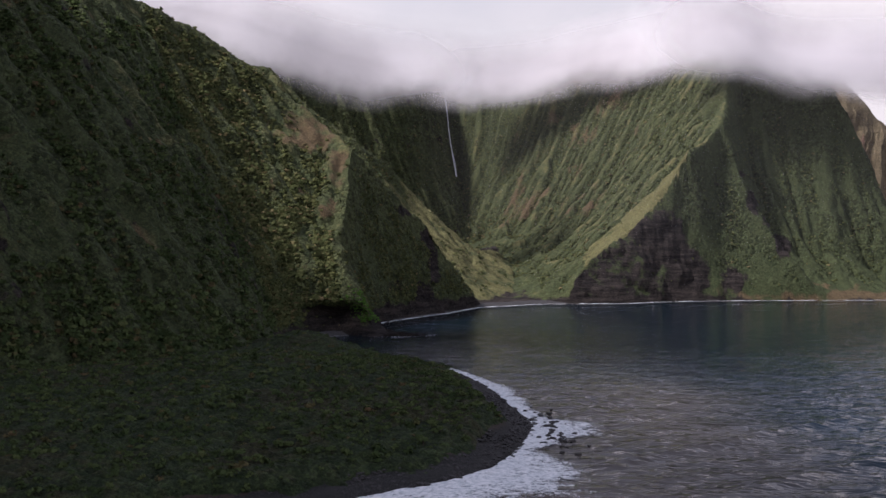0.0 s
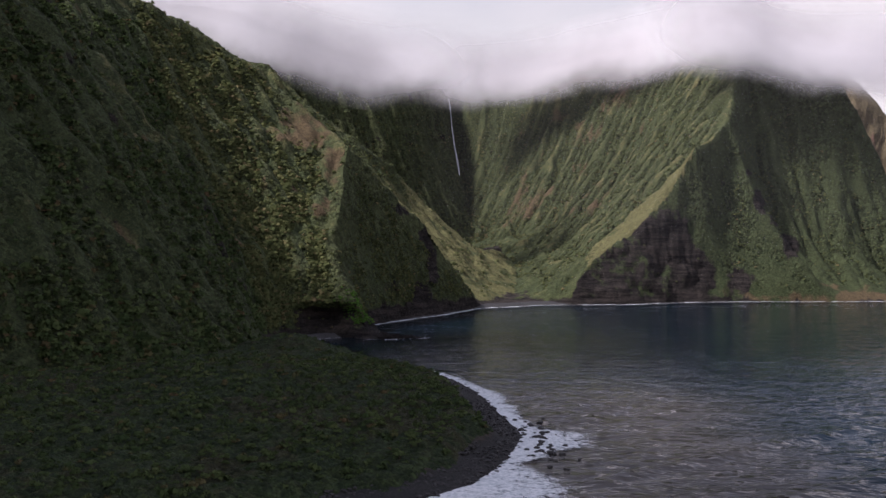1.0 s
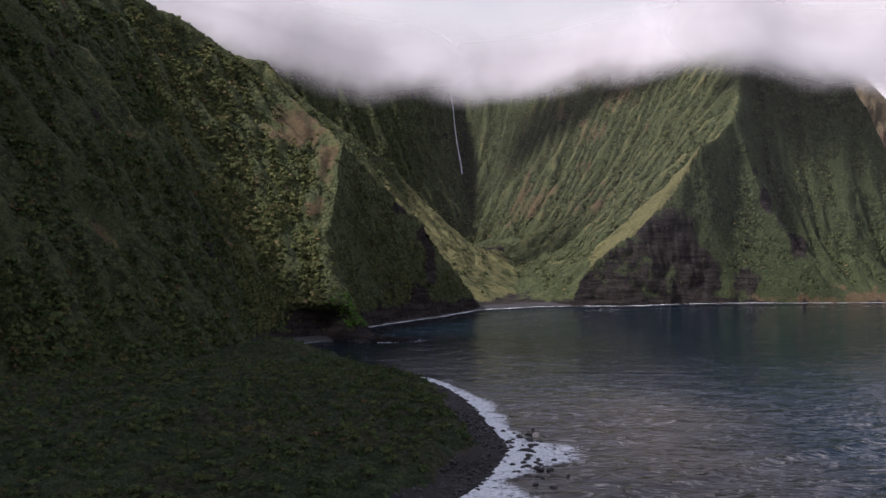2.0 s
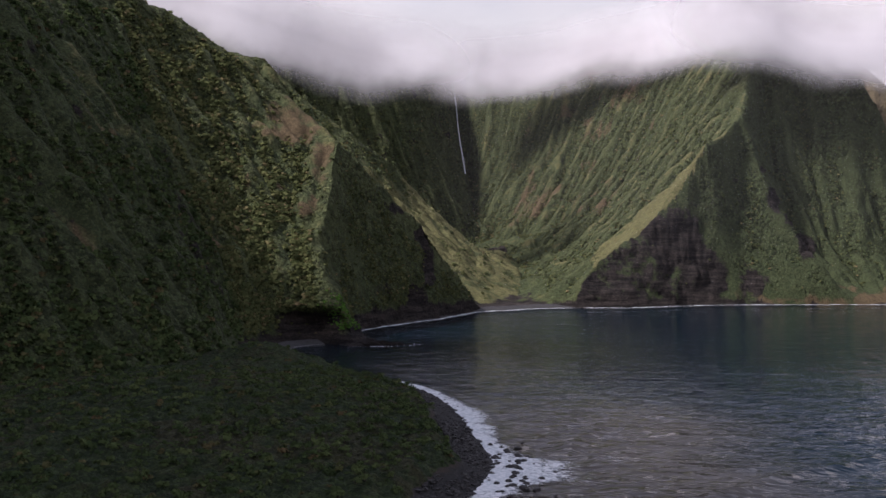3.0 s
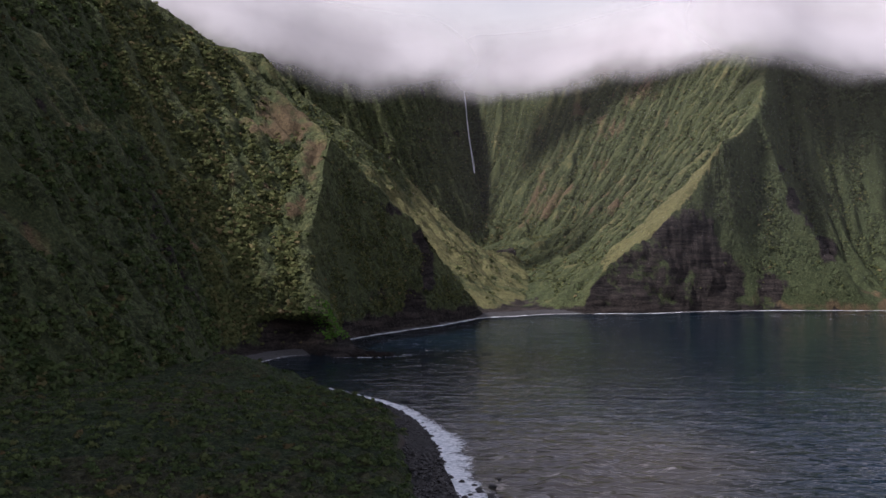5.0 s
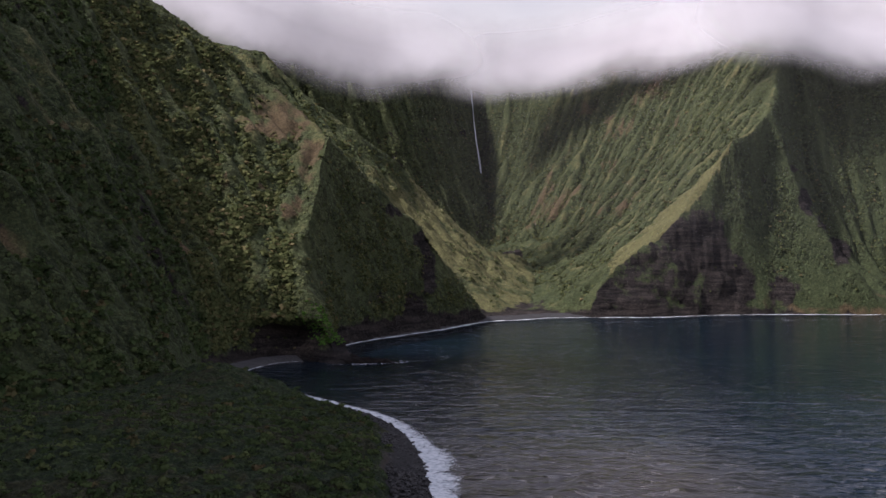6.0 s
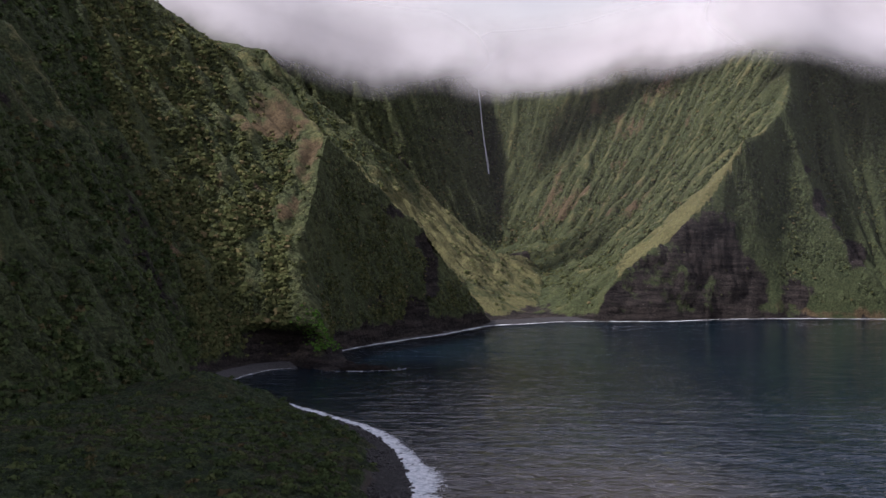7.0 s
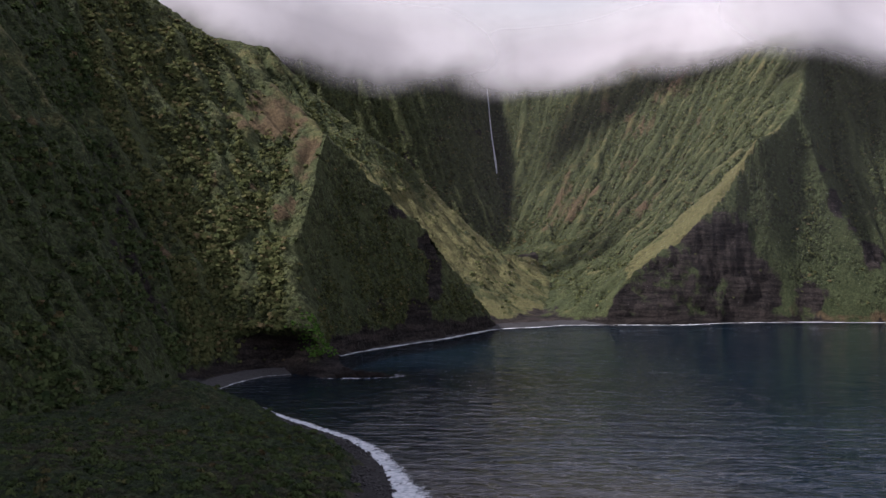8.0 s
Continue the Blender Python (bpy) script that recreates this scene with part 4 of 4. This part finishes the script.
def on_grid(g, count, seed, keep=None, weight=None):
    """Random points over a lofted grid, evenly by area; keep(points, normals) gives a chance from 0 to 1."""
    r = np.random.default_rng(seed)
    n = normals(g)
    e1, e2 = g[1:, :-1] - g[:-1, :-1], g[:-1, 1:] - g[:-1, :-1]
    area = np.linalg.norm(np.cross(e1, e2), axis=2).ravel()
    if weight is not None:
        area = area * weight[:-1, :-1].ravel()
    pick = r.choice(len(area), int(count * 4), p=area / area.sum())
    i, j = np.unravel_index(pick, e1.shape[:2])
    a, b = r.uniform(0, 1, (2, len(pick), 1))
    p = g[i, j] + a * e1[i, j] + b * e2[i, j]
    if keep is not None:
        p_ok = r.uniform(0, 1, len(p)) < keep(p, n[i, j])
        p = p[p_ok]
    return p[:count]


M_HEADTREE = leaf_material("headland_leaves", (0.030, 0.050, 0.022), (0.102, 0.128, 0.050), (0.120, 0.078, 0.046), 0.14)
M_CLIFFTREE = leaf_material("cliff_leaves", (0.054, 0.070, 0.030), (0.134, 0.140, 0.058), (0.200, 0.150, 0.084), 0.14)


def clumpy(scale, seed, lo=0.35, hi=0.65):
    def keep(p, n):
        q = fbm(p / scale, 3, seed) * 0.5 + 0.5
        return np.clip((q - lo) / (hi - lo), 0.03, 1)
    return keep


def vegetation():
    r = np.random.default_rng(3)
    p = on_grid(SCRUB, 5600, 11, lambda p, n: np.clip((p[:, 2] - 6.5) / 3, 0, 1) * (p[:, 0] > -300) * (0.35 + 0.65 * (p[:, 1] < 720)))
    scatter("headland_trees", p - np.array([0, 0, 0.9]), 1.1 + 2.3 * r.uniform(0, 1, len(p)) ** 1.6, 56, M_HEADTREE, "dark green small-leaved trees standing out of the scrub", 5, 0.95)
    G, cover, wet = LAND["G"], LAND["cover"], LAND["wet"]
    wood = cover ** 1.5 * (1 - 0.9 * np.clip(LAND["open"], 0, 1))
    thick = clumpy(34, 202, 0.1, 0.45)
    for name, key, count, leaves, lo, hi, seed, bound, label in (
            ("near_cliff_trees", "near", 8000, 15, 1.6, 3.8, 12, lambda p: (p[:, 0] > -460) & (p[:, 2] < 330), "dark green trees and shrubs clinging to the near cliff"),
            ("spur_trees", "spur", 13000, 17, 1.5, 3.9, 13, lambda p: (p[:, 0] > -430) & (p[:, 2] < 370), "green trees and shrubs over the spur"),
            ("flank_shrubs", "flank", 2600, 12, 0.9, 2.4, 14, lambda p: p[:, 2] > 20, "low dark shrubs on the shaded flank"),
            ("ridge_shrubs", "ridge", 1900, 12, 1.2, 3.4, 15, lambda p: (p[:, 0] > -330) & (p[:, 2] < 400), "scattered green shrubs on the grassy ridge"),
            ("valley_head_trees", "head", 5000, 8, 1.4, 3.4, 16, lambda p: (p[:, 0] > -330) & (p[:, 2] < 420), "dark green trees on the steep valley head"),
            ("valley_trees", "side", 13000, 8, 1.1, 2.9, 17, lambda p: p[:, 2] < 440, "green trees in bands down the valley walls"),
            ("sea_cliff_shrubs", "sea_face", 5000, 8, 1.0, 3.0, 18, lambda p: (p[:, 2] > 22) & (p[:, 2] < 420), "low shrubs on the sea cliff")):
        p = on_grid(G, count, seed, lambda p, n: (0.25 + 0.75 * thick(p, n)) * bound(p), LAND[key] * (wood + 0.01) * (0.15 + wet) * (1.05 - 0.85 * np.clip(LAND['rib'] * 1.5, -0.2, 1)))
        # near cliff takes the darker leaves, its shade put into their colour
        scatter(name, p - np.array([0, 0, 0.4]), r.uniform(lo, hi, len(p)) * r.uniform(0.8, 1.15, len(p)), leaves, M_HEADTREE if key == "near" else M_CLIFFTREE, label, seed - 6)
    nose = np.exp(-((G[..., 0] + 76) / 17) ** 4) * ((G[..., 2] > 13) & (G[..., 2] < 44) & (G[..., 1] < 1052) & (G[..., 1] > 985))
    q = on_grid(G, 260, 21, None, nose)
    scatter("green_shrubs", q - np.array([0, 0, 0.5]), r.uniform(0.9, 2.2, len(q)), 26, leaf_material("fresh_leaves", (0.05, 0.11, 0.02), (0.10, 0.19, 0.04), (0.12, 0.2, 0.05)), "fresh bright green shrubs above the sea cave", 15)


vegetation()

def bark_material():
    n = Nodes("bark")
    c = n.mix(n.ramp(n.noise(3.0, 4, 0.6, (1, 1, 0.3)), 0.35, 0.65), (0.030, 0.024, 0.018), (0.075, 0.060, 0.046))
    return n.finish(c, 0.9, n.bump(n.noise(6.0, 4, 0.6, (1, 1, 0.3)), 0.6, 0.1))


def tree_model(seed, bark):
    """A low coastal tree: a bent tapered trunk that forks into limbs, under a ragged crown."""
    r = np.random.default_rng(seed)
    tree = tagged(new("tree"), "low dark green coastal tree on the headland edge", "tree", "trees along the headland edge")
    V, F = [], []
    at = 0
    for k in range(5):
        a = r.uniform(0, 6.3)
        lean = 0.25 if k == 0 else r.uniform(0.9, 1.5)
        base = np.array([0, 0, 0.0]) if k == 0 else np.array([0.1 * np.cos(a), 0.1 * np.sin(a), 1.0])
        tip = base + np.array([lean * np.cos(a), lean * np.sin(a), 2.4 if k == 0 else r.uniform(1.0, 1.7)])
        line = spline(np.array([base, base * 0.5 + tip * 0.5 + r.normal(0, 0.12, 3), tip]), 6)
        rad = np.linspace(0.2 if k == 0 else 0.11, 0.04, 6)
        ring = np.linspace(0, 2 * np.pi, 7)[:-1]
        V.append((line[:, None] + rad[:, None, None] * np.stack([np.cos(ring), np.sin(ring), 0 * ring], 1)[None]).reshape(-1, 3))
        i, j = np.meshgrid(np.arange(5), np.arange(6), indexing="ij")
        F.append(at + np.stack([i * 6 + j, i * 6 + (j + 1) % 6, (i + 1) * 6 + (j + 1) % 6, (i + 1) * 6 + j], -1).reshape(-1, 4))
        at += 36
    part("trunk", raw_mesh("trunk", np.concatenate(V), np.concatenate(F), [bark]), tree, "forked grey-brown trunk with limbs")
    q, nq = crown(110, seed * 7 + 1)
    q = q.reshape(-1, 3) * np.array([2.5, 2.5, 2.0]) + np.array([0, 0, 1.5])
    me = raw_mesh("crown", q, np.arange(len(q)).reshape(-1, 4), [M_HEADTREE], True, {"tint": np.full(len(q), r.uniform(0.2, 0.85))})
    nq = np.repeat(nq, 4, axis=0)
    me.normals_split_custom_set_from_vertices((nq / np.linalg.norm(nq, axis=1, keepdims=True)).astype(np.float32))
    part("crown", me, tree)
    return tree


def edge_trees():
    r = np.random.default_rng(41)
    bark = bark_material()
    models = [tree_model(50 + k, bark) for k in range(6)]
    c, out = shore_line(700)
    spots = []
    while len(spots) < 170:
        k = r.integers(0, len(c))
        if not 360 < c[k, 1] < 800:
            continue
        q = c[k] - out[k] * r.uniform(24, 62)
        z = headland_height(q[None])[0]
        if z > 7:
            spots.append((q[0], q[1], z - 0.2))
    for k, (x, y, z) in enumerate(spots):
        m = Matrix.Translation((x, y, z)) @ Matrix.Rotation(r.uniform(0, 6.3), 4, "Z")
        if k < len(models):
            models[k].matrix_world = m
            models[k].scale = [r.uniform(0.75, 1.2)] * 3
        else:
            copy_thing(models[k % len(models)], m)


edge_trees()

# ---------------------------------------------------------------- shore: foam, beaches, boulders

def foam_material():
    n = Nodes("sea_foam")
    a = n.noise(0.10, 5, 0.65, (1, 1, 1), 0.8)
    b = n.noise(0.55, 5, 0.65, (1, 1, 1), 0.5)
    e = n.math("ADD", n.attr("froth"), n.math("MULTIPLY", n.math("SUBTRACT", a, 0.5), 1.5))
    e = n.math("ADD", e, n.math("MULTIPLY", n.math("SUBTRACT", b, 0.5), 1.7))
    lace = n.noise(1.5, 4, 0.6, (1, 1, 1), 1.2)
    e = n.math("ADD", e, n.math("MULTIPLY", n.math("SUBTRACT", lace, 0.5), 0.6))
    d = n.t.nodes.new("ShaderNodeBsdfDiffuse")
    n.link(n.mix(n.ramp(b, 0.35, 0.65), (0.50, 0.55, 0.58), (0.80, 0.81, 0.82)), d.inputs[0])
    clear = n.t.nodes.new("ShaderNodeBsdfTransparent")
    m = n.t.nodes.new("ShaderNodeMixShader")
    n.link(n.ramp(e, 0.16, 0.86, 0.0, 0.86), m.inputs[0])
    n.link(clear.outputs[0], m.inputs[1])
    n.link(d.outputs[0], m.inputs[2])
    o = n.t.nodes.new("ShaderNodeOutputMaterial")
    n.link(m.outputs[0], o.inputs[0])
    return n.mat


M_FOAM = foam_material()


def offset_curve(pts, n):
    c = spline(np.array([(x, y, 0) for x, y in pts], float), n)
    t = np.gradient(c, axis=0)
    t /= np.linalg.norm(t, axis=1, keepdims=True)
    return c, np.stack([t[:, 1], -t[:, 0], 0 * t[:, 0]], 1)


def foam_sheet(name, pts, n, width, inner, seed, label, lift=0.75, strength=1.0):
    """Surf foam along a shore; width gives its reach seaward (to the right of the line) at each point."""
    c, out = offset_curve(pts, n)
    w = width(c)
    m = 16
    v = np.linspace(0, 1, m)
    g = c[:, None] + out[:, None] * (-inner + (w[:, None] + inner) * v[None])[..., None]
    q = g.reshape(-1, 3)
    g[..., 2] = lift + (0.2 * fbm(q / 9.0, 3, seed)).reshape(n, m)
    dens = np.interp(v, [0, 0.1, 0.55, 1.0], [0.75, 0.80, 0.55, -0.25])[None] * strength + np.zeros((n, 1))
    return tagged(new(name, grid_mesh(name, g, [M_FOAM], True, {"froth": dens})), label, "surf", kind="stuff")


def near_width(c):
    y = c[:, 1]
    return (7 + 40 * np.exp(-((y - 515) / 26) ** 2) + 46 * np.exp(-((y - 420) / 34) ** 2) + 10 * np.exp(-((y - 640) / 60) ** 2)) * (1 + 0.3 * vnoise(c / 13.0, 4)) * np.clip((930 - y) / 60, 0.25, 1)


def far_width(c):
    return (7.0 + 3.0 * np.exp(-((c[:, 1] - 1330) / 80) ** 2)) * (1 + 0.5 * vnoise(c / 22.0, 6))


foam_sheet("surf", SHORE, 420, near_width, 3.0, 3, "white breaking surf washing round the stony headland", 0.75, 1.25)
foam_sheet("surf", FAR_SHORE, 320, far_width, 2.0, 4, "thin white surf line along the far shore", 0.75, 1.1)


def far_beach():
    c, out = offset_curve(FAR_SHORE[:9], 160)
    v = np.array([-4, 0, 3.5, 7, 10.5, 14.0])
    z = np.array([-1.5, 0.2, 1.8, 3.0, 4.2, 5.5])
    g = c[:, None] - out[:, None] * v[None, :, None]
    g[..., 2] = z[None] + 0.4 * fbm(g.reshape(-1, 3) / 6.0, 3, 12).reshape(g.shape[:2])
    tagged(new("pebble_beach", grid_mesh("pebble_beach", g, [M_STONE])), "narrow grey pebble beach below the cliffs", "beach", kind="structure")
    c, out = offset_curve([(-148, 892), (-128, 928), (-121, 968), (-110, 1003), (-92, 1016)], 60)
    g = c[:, None] - out[:, None] * v[None, :, None] * 1.1
    g[..., 2] = z[None] * 0.7 + 0.3 * fbm(g.reshape(-1, 3) / 6.0, 3, 13).reshape(g.shape[:2])
    tagged(new("cove_beach", grid_mesh("cove_beach", g, [M_STONE])), "small grey stony beach in the dark cove", "beach", kind="structure")


far_beach()


def boulder_mesh(seed, detail=1):
    bm = bmesh.new()
    bmesh.ops.create_icosphere(bm, subdivisions=detail, radius=1.0)
    r = random.Random(seed)
    off = Vector((r.uniform(0, 99), r.uniform(0, 99), r.uniform(0, 99)))
    for v in bm.verts:
        v.co *= 1 + 0.35 * noise.noise(v.co * 1.1 + off) + 0.15 * noise.noise(v.co * 2.6 + off)
        v.co.z *= 0.72
    me = bpy.data.meshes.new("boulder")
    bm.to_mesh(me)
    bm.free()
    me.materials.append(M_STONE)
    return me


def boulders():
    r = np.random.default_rng(21)
    shapes = [boulder_mesh(k, 2) for k in range(6)]
    c, out = offset_curve(SHORE, 800)
    keep = np.where((c[:, 1] > 385) & (c[:, 1] < 740))[0]
    for k in range(240):
        i = r.choice(keep)
        d = r.normal(-3.0, 4.0)
        p = c[i] - out[i] * -d
        z = np.interp(-d, [-20, 0, 3, 16], [-0.7, -0.6, 0.6, 3.3])
        place_boulder(shapes[k % 6], p, z, r.uniform(0.45, 1.3) * (1.3 if r.uniform() < 0.15 else 1), r)
    for k in range(56):
        q = np.array([r.normal(53, 6), r.normal(512, 30), 0])
        place_boulder(shapes[k % 6], q, 0.35, r.uniform(0.7, 1.7), r)


def place_boulder(me, p, z, s, r):
    ob = tagged(new("boulder", me), "dark grey basalt boulder at the water's edge", "boulder", "boulders along the shore")
    ob.matrix_world = Matrix.LocRotScale((p[0], p[1], z + s * 0.35), Euler((0, 0, r.uniform(0, 6.3))), (s * r.uniform(0.8, 1.3), s, s * r.uniform(0.7, 1)))


boulders()


def beach_stones():
    r = np.random.default_rng(22)
    bm = bmesh.new()
    bmesh.ops.create_icosphere(bm, subdivisions=1, radius=1.0)
    tv = np.array([v.co[:] for v in bm.verts])
    tf = np.array([[v.index for v in f.verts] for f in bm.faces])
    bm.free()
    c, out = offset_curve(SHORE, 900)
    keep = np.where((c[:, 1] > 330) & (c[:, 1] < 830))[0]
    n = 4800
    i = r.choice(keep, n)
    d = r.uniform(-1.0, 19.0, n)
    p = c[i] - out[i] * d[:, None]
    p[:, 2] = np.interp(d, [-1, 0, 3, 16, 18], [-0.9, -1.0, 0.6, 3.5, 5.0])
    s = r.uniform(0.3, 1.05, n) * np.where(r.uniform(size=n) < 0.06, 1.8, 1)
    j = 1 + 0.3 * r.normal(size=(n, len(tv), 1))
    V = tv[None] * j * s[:, None, None] * np.array([1.1, 1, 0.7]) + p[:, None]
    F = tf[None] + (np.arange(n) * len(tv))[:, None, None]
    tagged(new("beach_stones", raw_mesh("beach_stones", V.reshape(-1, 3), F.reshape(-1, 3), [M_STONE], False)), "dark grey cobbles covering the headland shore", "stones", kind="stuff")


beach_stones()


def rock_ledge():
    g = loft([((-92, 1014, -2), (-88, 1018, 2), (-84, 1024, 3), (-80, 1038, 3)), ((-62, 1003, -2), (-60, 1008, 3), (-58, 1014, 4), (-56, 1030, 5)),
              ((-40, 1004, -2), (-39, 1007, 2), (-38, 1012, 3.5), (-37, 1022, -2)), ((-24, 1008, -2), (-23, 1010, 1), (-23, 1014, 1.5), (-22, 1018, -2)),
              ((-14, 1012, -2), (-14, 1013, -1), (-14, 1014, -1), (-14, 1015, -2))], 90, 40)
    g[..., 2] += 1.5 * fbm(g.reshape(-1, 3) / 5.0, 4, 33).reshape(g.shape[:2]) * np.clip(g[..., 2] / 4 + 0.6, 0, 1)
    tagged(new("rock_ledge", grid_mesh("rock_ledge", g, [M_LAVA], False)), "low brown-black lava ledge running into the bay", "rock ledge", kind="structure")
    foam_sheet("surf", [(-70, 994), (-45, 996), (-22, 1003), (-8, 1012), (-14, 1020)], 60, lambda c: 3.0 + 2.5 * vnoise(c / 6.0, 8), 1.5, 14, "white wash round the lava ledge", 0.5, 0.62)
    foam_sheet("surf", [(-146, 892), (-127, 928), (-120, 968), (-109, 1001), (-92, 1013)], 70, lambda c: 2.0 + 1.5 * vnoise(c / 7.0, 9), 0.5, 16, "thin white wash on the cove beach", 0.5, 0.8)


rock_ledge()


def waterfall():
    n = Nodes("falling_water")
    f = n.noise(0.35, 4, 0.6, (1, 1, 0.25))
    mat = n.finish(n.mix(n.ramp(f, 0.35, 0.7), (0.38, 0.40, 0.43), (0.75, 0.76, 0.78)), 0.5)
    fall = tagged(new("waterfall"), "thin white waterfall dropping down the dark ravine", "waterfall")
    mid = spline(np.array([(4, 2452, 440), (10, 2448, 390), (15, 2442, 340), (22, 2432, 290), (29, 2424, 246), (31, 2420, 232)], float), 80)
    wall = LAND["G"].reshape(-1, 3)
    wall = wall[(np.abs(wall[:, 0]) < 60) & (wall[:, 1] > 2200)]
    for q in mid:
        close = wall[(np.abs(wall[:, 0] - q[0]) < 8) & (wall[:, 2] > q[2])]
        q[1] = (close[:, 1].min() if len(close) else q[1]) - 4
    mid[:, 1] = np.convolve(np.pad(mid[:, 1], 6, mode="edge"), np.ones(13) / 13, mode="valid")
    for k, (dx, w) in enumerate(((-0.3, 1.0), (0.7, 0.6), (-1.1, 0.4))):
        r = w * (0.7 + 0.4 * np.abs(vnoise(mid / 14.0 + k * 9, 60 + k)))
        a = np.linspace(0, 2 * np.pi, 9)
        wob = np.stack([dx + 0.8 * vnoise(mid / 25.0 + k * 5, 70 + k), np.zeros(len(mid)), np.zeros(len(mid))], 1)
        g = (mid + wob)[:, None] + r[:, None, None] * np.stack([np.cos(a), 0.5 * np.sin(a), 0 * a], 1)[None]
        part("water_strand", grid_mesh("water_strand", g, [mat]), fall)


waterfall()
